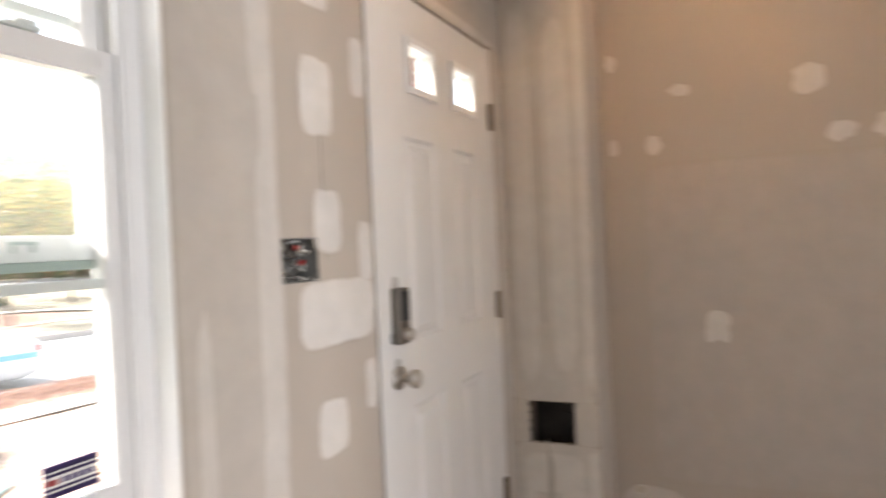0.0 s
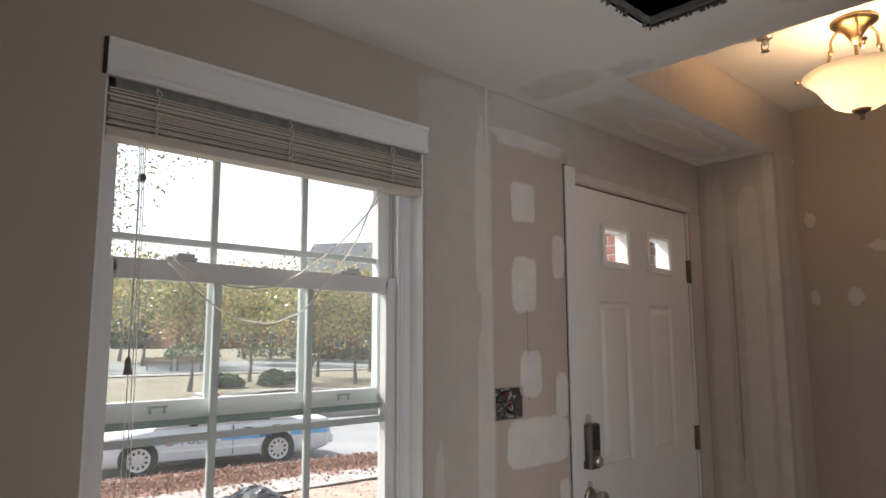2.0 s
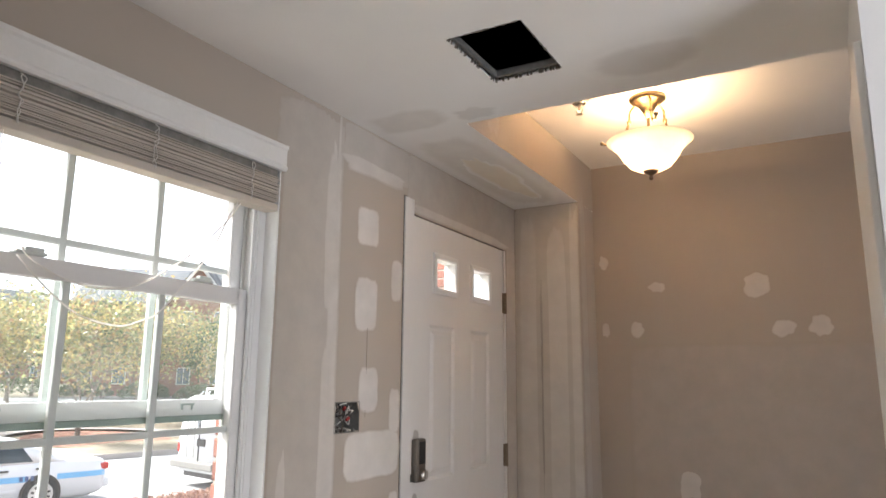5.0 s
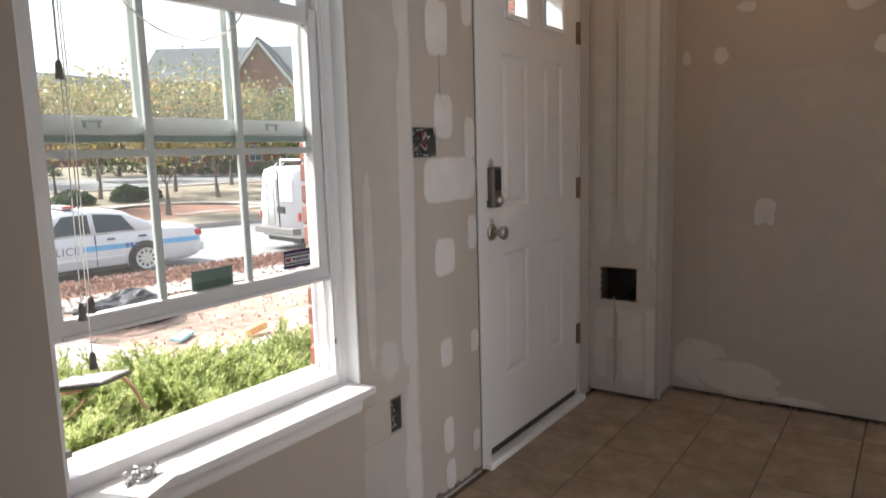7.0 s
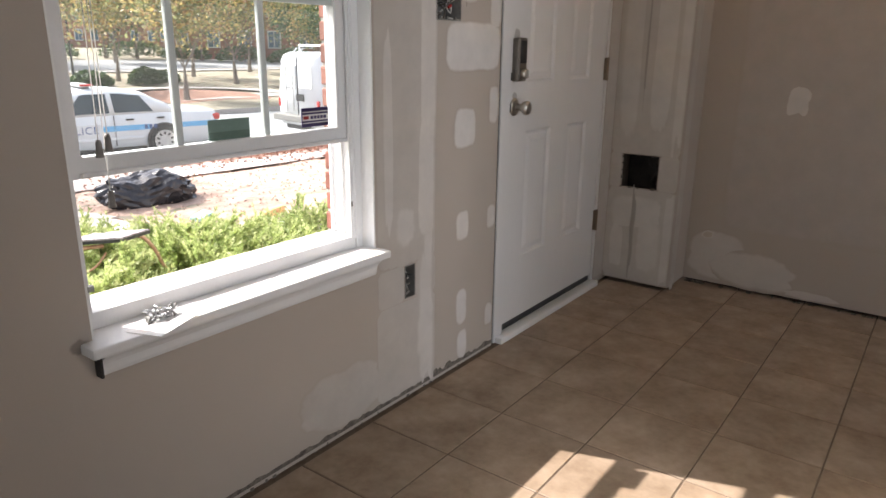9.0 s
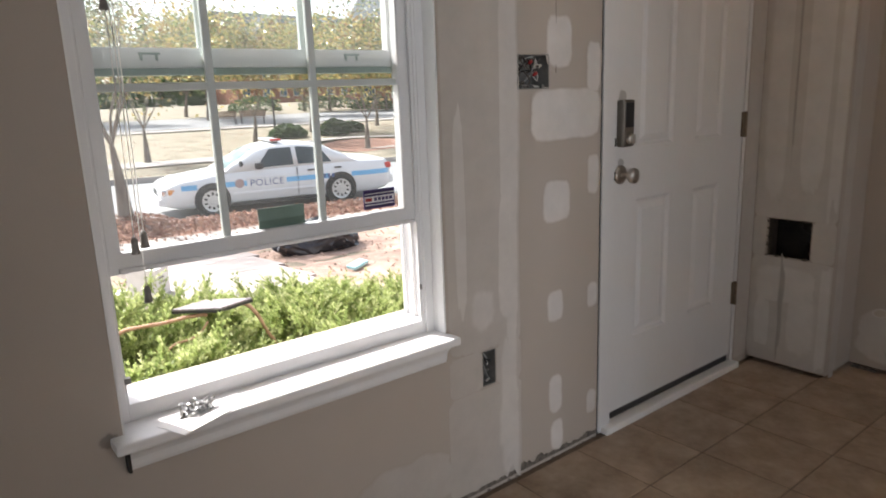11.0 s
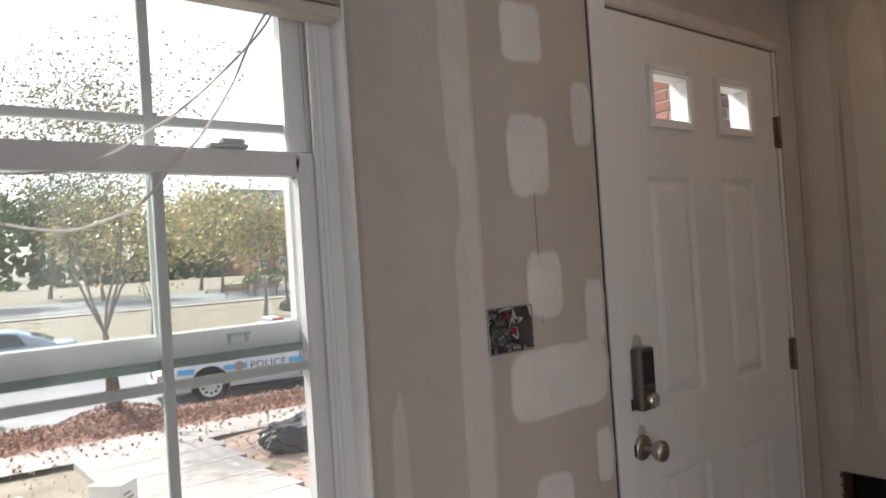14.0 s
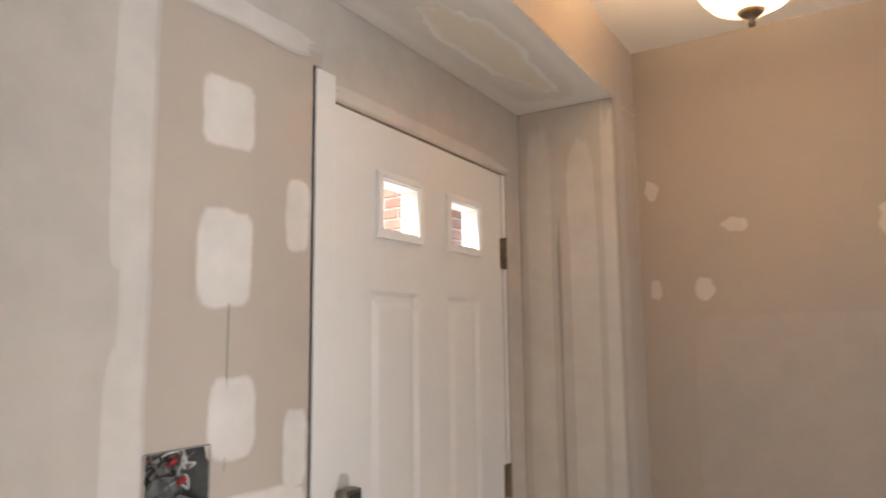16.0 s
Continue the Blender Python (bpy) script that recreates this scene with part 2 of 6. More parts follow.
M_GRIT = surface("pale mineral grit", (0.14, 0.13, 0.14), (0.46, 0.43, 0.44), 70, 300, 0.95, bump=0.8, depth=0.006)
M_LITTER = leaf_mat("brown red leaf litter", ((0.16, 0.06, 0.045), (0.28, 0.13, 0.09), (0.36, 0.22, 0.15), (0.10, 0.05, 0.04)))


# ---- mesh helpers ----
def finish(bm, name, mat, smooth=False):
    me = bpy.data.meshes.new(name)
    bmesh.ops.recalc_face_normals(bm, faces=bm.faces)
    bm.to_mesh(me)
    bm.free()
    me.materials.append(mat)
    if smooth:
        for p in me.polygons:
            p.use_smooth = True
    return me


def part(name, bm, material, parent=None, label="", smooth=False):
    ob = new(name, finish(bm, name, material, smooth))
    if parent is not None:
        ob.parent = parent
    return tagged(ob, label)


def thing(name, label, category, at=(0, 0, 0), rz=0.0, group="", kind=""):
    e = new(name)
    e.matrix_world = pose(*at, 0, 0, rz)
    return tagged(e, label, category, group, kind)


def mesh_part(name, verts, faces, material, parent=None, label="", smooth=False):
    me = bpy.data.meshes.new(name)
    me.from_pydata([tuple(v) for v in verts], [], faces)
    me.materials.append(material)
    if smooth:
        for p in me.polygons:
            p.use_smooth = True
    ob = new(name, me)
    if parent is not None:
        ob.parent = parent
    return tagged(ob, label)


def box(bm, x0, x1, y0, y1, z0, z1, bevel=0.0):
    r = bmesh.ops.create_cube(bm, size=1.0, matrix=Matrix.LocRotScale(((x0 + x1) / 2, (y0 + y1) / 2, (z0 + z1) / 2), None, (abs(x1 - x0), abs(y1 - y0), abs(z1 - z0))))
    if bevel:
        es = {e for v in r["verts"] for e in v.link_edges}
        bmesh.ops.bevel(bm, geom=list(es), offset=bevel, segments=2, affect="EDGES", profile=0.6)
    return bm


def boxed(*a, bevel=0.0):
    return box(bmesh.new(), *a, bevel=bevel)


def lathe(profile, steps=32, m=None):
    """A surface of revolution about z from (radius, height) pairs."""
    bm = bmesh.new()
    rings = []
    for r, z in profile:
        if r < 1e-5:
            rings.append([bm.verts.new((0, 0, z))])
        else:
            rings.append([bm.verts.new((r * math.cos(2 * math.pi * k / steps), r * math.sin(2 * math.pi * k / steps), z)) for k in range(steps)])
    for a, b in zip(rings, rings[1:]):
        for k in range(steps):
            q = [a[k % len(a)], a[(k + 1) % len(a)], b[(k + 1) % len(b)], b[k % len(b)]]
            q = list(dict.fromkeys(q))
            if len(q) > 2:
                bm.faces.new(q)
    if m is not None:
        bm.transform(m)
    return bm


def tube(points, radii, sides=8, bm=None, closed_ends=True):
    """A round tube through points; radii: one number, or one for each point."""
    bm = bm or bmesh.new()
    pts = [Vector(p) for p in points]
    if not hasattr(radii, "__len__"):
        radii = [radii] * len(pts)
    rings, up = [], Vector((0.31, 0.17, 0.93))
    for k, p in enumerate(pts):
        d = (pts[min(k + 1, len(pts) - 1)] - pts[max(k - 1, 0)]).normalized()
        u = d.cross(up)
        if u.length < 0.05:
            u = d.cross(Vector((1, 0, 0)))
        u.normalize()
        v = d.cross(u)
        rings.append([bm.verts.new(p + radii[k] * (u * math.cos(2 * math.pi * j / sides) + v * math.sin(2 * math.pi * j / sides))) for j in range(sides)])
    for a, b in zip(rings, rings[1:]):
        for j in range(sides):
            bm.faces.new((a[j], a[(j + 1) % sides], b[(j + 1) % sides], b[j]))
    if closed_ends:
        bm.faces.new(rings[0])
        bm.faces.new(rings[-1])
    return bm


def smooth_line(points, n=8):
    """Catmull-Rom points through the given ones."""
    p = [Vector(q) for q in points]
    p = [2 * p[0] - p[1]] + p + [2 * p[-1] - p[-2]]
    out = []
    for i in range(1, len(p) - 2):
        for k in range(n):
            t = k / n
            out.append(0.5 * (2 * p[i] + (p[i + 1] - p[i - 1]) * t + (2 * p[i - 1] - 5 * p[i] + 4 * p[i + 1] - p[i + 2]) * t * t + (3 * p[i] - p[i - 1] - 3 * p[i + 1] + p[i + 2]) * t ** 3))
    return out + [p[-2]]


def slab_with_holes(us, vs, holes, d0, d1, place):
    """A slab between depths d0 and d1 over a grid of cuts us, vs, with rectangular holes (u0, u1, v0, v1) through it."""
    bm = bmesh.new()
    us, vs = sorted(set(us)), sorted(set(vs))
    inside = lambda i, j: 0 <= i < len(us) - 1 and 0 <= j < len(vs) - 1 and not any(a - 1e-6 <= us[i] and us[i + 1] <= b + 1e-6 and c - 1e-6 <= vs[j] and vs[j + 1] <= d + 1e-6 for a, b, c, d in holes)
    cache = {}

    def v(u, w, d):
        key = (round(u, 5), round(w, 5), d)
        if key not in cache:
            cache[key] = bm.verts.new(place(u, w, d))
        return cache[key]

    for i in range(len(us) - 1):
        for j in range(len(vs) - 1):
            if not inside(i, j):
                continue
            a, b, c, e = us[i], us[i + 1], vs[j], vs[j + 1]
            for d in (d0, d1):
                bm.faces.new((v(a, c, d), v(b, c, d), v(b, e, d), v(a, e, d)))
            for di, dj, p, q in ((-1, 0, (a, c), (a, e)), (1, 0, (b, c), (b, e)), (0, -1, (a, c), (b, c)), (0, 1, (a, e), (b, e))):
                if not inside(i + di, j + dj):
                    bm.faces.new((v(*p, d0), v(*q, d0), v(*q, d1), v(*p, d1)))
    return bm


def hole_cuts(lo, hi, holes, k):
    return [lo, hi] + [h[k] for h in holes] + [h[k + 1] for h in holes]

# ---- the rooms' shell ----
LOW, HIGH = 2.31, 2.55          # ceilings of the room and of the entrance
X_WALL = lambda u, v, d: (d, u, v)
Y_WALL = lambda u, v, d: (u, d, v)
Z_SLAB = lambda u, v, d: (u, v, d)

WEST_HOLES = [(0.018, 0.895, 0.548, 2.06), (1.576, 1.652, 0.0, 2.13), (1.652, 2.532, 0.0, 2.068), (1.190, 1.325, 1.245, 1.345), (1.030, 1.083, 0.362, 0.475)]
wall_west = part("wall_west", slab_with_holes(hole_cuts(-4.0, 3.02, WEST_HOLES, 0), hole_cuts(0.022, 2.6, WEST_HOLES, 2), WEST_HOLES, -0.12, 0.0, X_WALL), M_PAINT)
tagged(wall_west, "greige drywall with joint compound patches round window and door", "wall", kind="structure")
VENEER = [(0.0, 0.958, 0.57, 2.05), (1.60, 3.0, -0.3, 2.6)]
wall_brick = part("wall_brick", slab_with_holes(hole_cuts(-4.0, 3.4, VENEER, 0), hole_cuts(-0.7, 3.2, VENEER, 2), VENEER, -0.27, -0.16, X_WALL), M_MORTAR)
tagged(wall_brick, "outer brick veneer of the house, grey mortar joints", "wall", kind="structure")

wall_north = part("wall_north", boxed(0.0, 4.3, 2.893, 3.02, 0.018, 2.62), M_PAINT)
tagged(wall_north, "greige painted drywall with small compound patches", "wall", kind="structure")
# unseen rear wall; its wide opening is added to hold a fill lamp
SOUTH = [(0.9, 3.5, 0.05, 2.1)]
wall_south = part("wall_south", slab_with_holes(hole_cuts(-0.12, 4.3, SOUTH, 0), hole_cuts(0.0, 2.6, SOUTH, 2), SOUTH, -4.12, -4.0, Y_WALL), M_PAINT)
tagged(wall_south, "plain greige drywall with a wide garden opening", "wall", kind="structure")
# unseen side wall, both openings added for the fill lamps
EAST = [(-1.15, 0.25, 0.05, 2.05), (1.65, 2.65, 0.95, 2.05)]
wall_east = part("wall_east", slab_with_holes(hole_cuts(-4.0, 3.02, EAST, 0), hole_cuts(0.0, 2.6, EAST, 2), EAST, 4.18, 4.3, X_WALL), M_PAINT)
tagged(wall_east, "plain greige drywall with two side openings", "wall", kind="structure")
# unseen wall, added so the east fill fades towards the window's left
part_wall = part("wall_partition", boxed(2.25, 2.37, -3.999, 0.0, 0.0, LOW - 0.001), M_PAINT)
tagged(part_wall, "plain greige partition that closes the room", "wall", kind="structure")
# added fill lamp, stands in for daylight from unseen rooms to the south
back_glow = bpy.data.lights.new("fill_from_south", "AREA")
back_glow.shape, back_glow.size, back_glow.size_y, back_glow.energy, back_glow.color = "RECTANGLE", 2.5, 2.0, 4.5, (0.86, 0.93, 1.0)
new("fill_from_south", back_glow).matrix_world = look((2.2, -4.02, 1.07), (2.0, 0.0, 1.1))

# added main fill lamp, tilted up to brighten the ceiling
side_glow = bpy.data.lights.new("fill_from_east", "AREA")
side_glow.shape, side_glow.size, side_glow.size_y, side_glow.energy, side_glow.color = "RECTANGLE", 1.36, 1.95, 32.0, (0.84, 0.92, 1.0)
new("fill_from_east", side_glow).matrix_world = look((4.17, -0.45, 1.05), (1.6, 0.3, 2.9))

# fill lamp added to lift the door and entrance walls; no window known there
hall_glow = bpy.data.lights.new("fill_in_entrance", "AREA")
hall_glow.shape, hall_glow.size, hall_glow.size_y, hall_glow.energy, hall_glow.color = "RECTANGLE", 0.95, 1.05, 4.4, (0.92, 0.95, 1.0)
new("fill_in_entrance", hall_glow).matrix_world = look((4.17, 2.15, 1.5), (0.6, 2.9, 2.1))

PIER_HOLE = [(0.064, 0.247, 0.503, 0.668)]
pier = part("wall_return", slab_with_holes(hole_cuts(0.0, 0.347, PIER_HOLE, 0), hole_cuts(0.02, LOW, PIER_HOLE, 2), PIER_HOLE, 2.645, 2.658, Y_WALL), M_PAINT)
tagged(pier, "return wall beside the door, streaked with joint compound", "wall", kind="structure")
part("return_side", boxed(0.334, 0.347, 2.6582, 2.8928, 0.02, LOW), M_PAINT, pier)
part("stud", boxed(0.02, 0.058, 2.66, 2.75, 0.02, LOW), M_BARK, pier, "rough wooden stud in the wall cavity")
# backing board with the cavity's darkness in its colour
part("cavity_lining", boxed(0.003, 0.33, 2.80, 2.82, 0.02, LOW), M_DARK, pier, "dark inside of the wall cavity")
tb = bmesh.new()
for k in range(26):
    e, s = k % 4, random.random()
    x = (0.064 + 0.183 * s, 0.064 + 0.183 * s, 0.064, 0.247)[e]
    z = (0.503, 0.668, 0.503 + 0.165 * s, 0.503 + 0.165 * s)[e]
    r = random.uniform(0.002, 0.006)
    box(tb, x - r, x + r, 2.6446, 2.655, z - r, z + r)
tagged(part("torn_edge", tb, M_RUBBLE, pier, "crumbly torn drywall edge"), kind="stuff")
# cable coloured near black to sit in the hole's shade
part("cable", tube(smooth_line([(0.16, 2.77, 0.3), (0.19, 2.72, 0.53), (0.235, 2.70, 0.6), (0.17, 2.72, 0.64), (0.14, 2.76, 0.9)]), 0.006), M_DARK, pier, "dull grey flexible cable")

VENT = [(0.581, 0.793, 0.877, 1.180)]
ceiling_low = part("ceiling_low", slab_with_holes(hole_cuts(-0.0, 4.2, VENT, 0), hole_cuts(-4.0, 1.437, VENT, 2), VENT, LOW, 2.58, Z_SLAB), M_CEIL)
tagged(ceiling_low, "flat white ceiling with a cut-out vent hole", "ceiling", kind="structure")
soffit = tagged(part("soffit", boxed(0.0, 0.347, 1.4372, 2.8928, LOW, 2.57), M_CEIL), "boxed-in soffit over the entrance door", "soffit", kind="structure")
ceiling_high = tagged(part("ceiling_high", boxed(0.347, 4.2, 1.437, 2.893, HIGH, HIGH + 0.05), M_CEIL), "raised white ceiling of the entrance", "ceiling", kind="structure")
# beyond its west end the wall is unseen, lengthened to block fill light
stub = part("wall_stub", boxed(1.512, 4.18, 0.93, 1.436, 0.0, LOW - 0.001), M_CEIL)
tagged(stub, "partition between room and entrance, with a plain casing on its end", "wall", kind="structure")
part("casing", boxed(1.497, 1.512, 0.95, 1.425, 0.0, 2.105, bevel=0.003), M_WHITE, stub)

floor = part("floor", boxed(-0.02, 4.2, -4.0, 2.90, -0.06, -0.003), M_GROUT)
tagged(floor, "beige square floor tiles with dark grout", "floor", kind="structure")
edge = bmesh.new()
for k in range(150):
    y = random.uniform(-0.6, 1.57)
    r = random.uniform(0.002, 0.007)
    box(edge, -0.028 - r, random.uniform(-0.010, 0.002), y - r, y + r, -0.003, random.uniform(0.001, 0.007))
for k in range(60):
    x = random.uniform(0.36, 2.2) if k % 3 else random.gauss(0.39, 0.03)
    r = random.uniform(0.002, 0.007)
    box(edge, x - r * 1.6, x + r * 1.6, 2.889 - r, 2.9, -0.003, random.uniform(0.002, 0.012))
tagged(part("wall_base_rubble", edge, M_RUBBLE), "crumbs of plaster in the gap under the drywall", "rubble", kind="stuff")
ragged = bmesh.new()
for y0, y1, tall in ((-0.6, 0.55, 0.006), (0.55, 0.95, 0.012), (0.95, 1.30, 0.024), (1.30, 1.574, 0.014)):
    n = int((y1 - y0) / 0.012)
    tops = [0.022 + tall * max(0.0, 0.5 + noise.noise((k * 0.31, y0 * 7, 0)) + 0.6 * noise.noise((k * 1.3, y0 * 7, 4))) for k in range(n + 1)]
    lo = [ragged.verts.new((0.0012, y0 + (y1 - y0) * k / n, 0.012)) for k in range(n + 1)]
    hi = [ragged.verts.new((0.0012, y0 + (y1 - y0) * k / n, z)) for k, z in enumerate(tops)]
    for k in range(n):
        ragged.faces.new((lo[k], lo[k + 1], hi[k + 1], hi[k]))
tagged(part("torn_edge", ragged, M_RUBBLE, wall_west, "crumbled grey gypsum at the foot of the drywall"), kind="stuff")
# strips set back in the baseboard gap, its shade in their colour
gap = bmesh.new()
box(gap, -0.06, -0.03, -4, 1.57, -0.01, 0.03)
box(gap, 0.35, 4.2, 2.93, 2.96, -0.01, 0.03)
tagged(part("trim_gap", gap, M_DARK), "dark open gap where the baseboard was", "gap", kind="structure")


# ---- joint compound on walls and ceilings ----
def compound(a, b, c, d, place, parent, mat, power=4.0, wob=0.10, feather=0.014, lift=0.0, name="joint_compound"):
    """A trowelled patch over u from a to b and v from c to d, thickest inside and feathered at its uneven rim."""
    cu, cv, hu, hv = (a + b) / 2, (c + d) / 2, (b - a) / 2, (d - c) / 2
    seed, n = random.uniform(0, 99), max(28, int(14 * (hu + hv) / 0.1) if hu + hv < 1 else 160)
    fu, fv = min(feather, hu * 0.6), min(feather, hv * 0.6)
    rings = []
    for k in range(n):
        t = 2 * math.pi * k / n
        co, si = math.cos(t), math.sin(t)
        r = (abs(co) ** power + abs(si) ** power) ** (-1 / power)
        w = noise.noise((math.cos(t) * 1.7 + seed, math.sin(t) * 1.7, seed)) + 0.5 * noise.noise((hu * co * 40 + seed, hv * si * 40, seed + 7))
        q = 1 + wob * w * min(1.0, 0.06 / min(hu, hv)) if min(hu, hv) > 0.06 else 1 + wob * w
        rings.append((r * co, r * si, q))
    verts, cover = [], []
    for su, sv, off, cv_ in ((hu, hv, 0.0004, 0.0), (hu - fu, hv - fv, 0.0012, 1.0), ((hu - fu) * 0.4, (hv - fv) * 0.4, 0.0016, 1.0)):
        for x, y, q in rings:
            verts.append(place(cu + su * x * q, cv + sv * y * q, off + lift))
            cover.append(cv_)
    faces = [(i * n + k, i * n + (k + 1) % n, (i + 1) * n + (k + 1) % n, (i + 1) * n + k) for i in range(2) for k in range(n)]
    faces.append(tuple(2 * n + k for k in range(n)))
    ob = mesh_part(name, verts, faces, mat, parent)
    at = ob.data.attributes.new("cover", "FLOAT", "POINT")
    at.data.foreach_set("value", cover)
    return ob


ON_WEST = lambda u, v, d: (d, u, v)
ON_NORTH = lambda u, v, d: (u, 2.893 - d, v)
ON_RETURN = lambda u, v, d: (u, 2.645 - d, v)
ON_RSIDE = lambda u, v, d: (0.347 + d, u, v)
ON_LOW = lambda u, v, d: (u, v, LOW - d)
ON_SOFF = lambda u, v, d: (0.347 + d, u, v)
ON_STEP = lambda u, v, d: (u, 1.437 + d, v)

# the long skim coats between window and bare panel, over the door and below the sill
for a, b, c, d, m, p, w, f in (
    (0.898, 1.196, 0.480, 2.29, M_SKIM, 60, 0.05, 0.012), (0.90, 1.027, 0.354, 0.4805, M_SKIM, 90, 0.0, 0.002), (1.086, 1.195, 0.354, 0.4805, M_SKIM, 90, 0.0, 0.002),
    (0.89, 1.195, 0.024, 0.3545, M_SKIM, 40, 0.04, 0.004),
    (1.128, 1.192, 0.50, 2.17, M_MUD2, 14, 0.28, 0.030), (1.090, 1.182, 0.54, 0.98, M_MUD2, 4, 0.18, 0.045), (1.105, 1.186, 0.90, 1.52, M_MUD2, 5, 0.15, 0.040),
    (1.100, 1.180, 1.62, 2.16, M_MUD2, 4, 0.15, 0.045), (0.93, 0.985, 0.60, 1.20, M_MUD2, 5, 0.15, 0.030), (0.98, 1.09, 0.53, 0.68, M_MUD2, 2.6, 0.25, 0.045),
    (1.10, 1.185, 0.04, 0.47, M_MUD2, 6, 0.4, 0.03), (1.19, 1.61, 2.155, 2.306, M_SKIM, 30, 0.05, 0.01), (1.19, 1.58, 2.135, 2.20, M_MUD2, 6, 0.3, 0.02),
    (1.60, 2.644, 2.072, 2.306, M_SKIM, 60, 0.0, 0.004), (1.66, 2.50, 2.072, 2.115, M_MUD2, 8, 0.25, 0.015), (0.86, 1.02, 2.10, 2.295, M_SKIM, 4, 0.4, 0.03),
    (0.55, 0.93, 0.024, 0.235, M_SKIM, 2.6, 0.4, 0.03), (2.534, 2.644, 0.03, 2.074, M_SKIM, 60, 0.0, 0.004)):
    compound(a, b, c, d, ON_WEST, wall_west, m, p, w, f, random.uniform(0, 0.0004) + (0.0008 if m == M_MUD2 else 0))
# screw and nail patches on the bare panel beside the door
for a, b, c, d, p in (
    (1.282, 1.412, 1.885, 2.020, 6), (1.280, 1.410, 1.582, 1.768, 6), (1.318, 1.430, 1.305, 1.460, 3.5), (1.496, 1.572, 1.705, 1.858, 4),
    (1.502, 1.574, 1.228, 1.388, 4), (1.248, 1.576, 1.085, 1.245, 4.5), (1.298, 1.425, 0.828, 0.962, 4.5), (1.509, 1.573, 0.900, 1.030, 3.5),
    (1.318, 1.394, 0.495, 0.602, 3), (1.514, 1.574, 0.503, 0.592, 3.5), (1.323, 1.390, 0.165, 0.305, 2.6), (1.518, 1.574, 0.102, 0.195, 3),
    (1.332, 1.395, 0.024, 0.140, 2.4)):
    compound(a - 0.006, min(b + 0.006, 1.576), c - 0.006, d + 0.006, ON_WEST, wall_west, M_MUD, p + 1, 0.07, 0.022, 0.0005)
compound(1.355, 1.359, 1.30, 1.60, ON_WEST, wall_west, M_SMUDGE, 10, 0.2, 0.001, 0.0002, "pencil_line")
# small darker patch at the stool's left end
compound(-0.035, 0.012, 0.545, 0.585, ON_WEST, wall_west, M_SMUDGE, 2.2, 0.3, 0.02, 0.0002, "dark_scuff")
# the entrance's end wall
for x, z, a, b in ((0.396, 2.03, 0.030, 0.042), (0.663, 1.886, 0.046, 0.032), (1.122, 1.872, 0.062, 0.066), (0.398, 1.680, 0.024, 0.042), (0.556, 1.677, 0.036, 0.044),
                   (1.219, 1.664, 0.054, 0.042), (1.372, 1.671, 0.052, 0.050), (0.774, 0.940, 0.055, 0.078)):
    compound(x - a, x + a, z - b, z + b, ON_NORTH, wall_north, M_MUD, 2.6, 0.28, 0.02, 0.0004)
compound(0.352, 0.64, 0.03, 0.30, ON_NORTH, wall_north, M_MUDN, 2.6, 0.35, 0.035, 0.0002)
compound(0.42, 0.475, 0.245, 0.285, ON_NORTH, wall_north, M_OCHRE, 2.2, 0.3, 0.02, 0.0022, "ochre_stain")
compound(0.48, 0.90, 0.02, 0.205, ON_NORTH, wall_north, M_MUDN, 2.6, 0.35, 0.04, 0.0010)
compound(0.82, 1.06, 0.02, 0.065, ON_NORTH, wall_north, M_MUDN, 2.6, 0.3, 0.02, 0.0006)
# grey primer on the lower wall; fading lamp warmth is in its colour too
compound(0.50, 2.30, 0.30, 1.605, ON_NORTH, wall_north, M_PRIMER_COOL, 40, 0.03, 0.05, -0.0002, "primer_coat")
# the return beside the door
for a, b, c, d, m, p, w, f in ((0.002, 0.345, 0.671, 2.308, M_RSKIM, 90, 0.0, 0.002), (0.002, 0.345, 0.024, 0.500, M_RSKIM, 90, 0.0, 0.002), (0.250, 0.345, 0.4995, 0.6715, M_RSKIM, 90, 0.0, 0.002), (0.002, 0.061, 0.4995, 0.6715, M_RSKIM, 90, 0.0, 0.002),
                               (0.015, 0.134, 0.76, 2.26, M_MUD3, 5, 0.06, 0.055), (0.150, 0.300, 0.76, 2.20, M_MUD3, 4, 0.06, 0.06),
                               (0.295, 0.343, 0.72, 2.28, M_MUD3, 14, 0.15, 0.012), (0.295, 0.343, 0.04, 0.49, M_MUD3, 14, 0.15, 0.012), (0.02, 0.29, 0.28, 0.47, M_MUD3, 5, 0.15, 0.04), (0.16, 0.30, 0.07, 0.36, M_MUD3, 4, 0.15, 0.04), (0.02, 0.115, 0.07, 0.33, M_MUD3, 4, 0.15, 0.04)):
    compound(a, b, c, d, ON_RETURN, pier, m, p, w, f, random.uniform(0, 0.0004) + (0.0008 if m == M_MUD3 else 0))
compound(0.137, 0.147, 1.00, 1.86, ON_RETURN, pier, M_DRIP, 8, 0.6, 0.005, 0.0026, "drip")
compound(0.130, 0.154, 0.10, 0.49, ON_RETURN, pier, M_DRIP, 5, 0.5, 0.010, 0.0026, "drip")
compound(2.66, 2.76, 0.03, 2.30, ON_RSIDE, pier, M_SKIM, 12, 0.25, 0.03, 0.0003)
# ceilings and soffit
compound(0.01, 0.34, 1.22, 1.43, ON_LOW, ceiling_low, M_CSKIM, 3, 0.3, 0.09, 0.0002)
compound(0.32, 0.50, 1.30, 1.42, ON_LOW, ceiling_low, M_CSMUDGE, 2.2, 0.4, 0.06, 0.0001, "smudge")
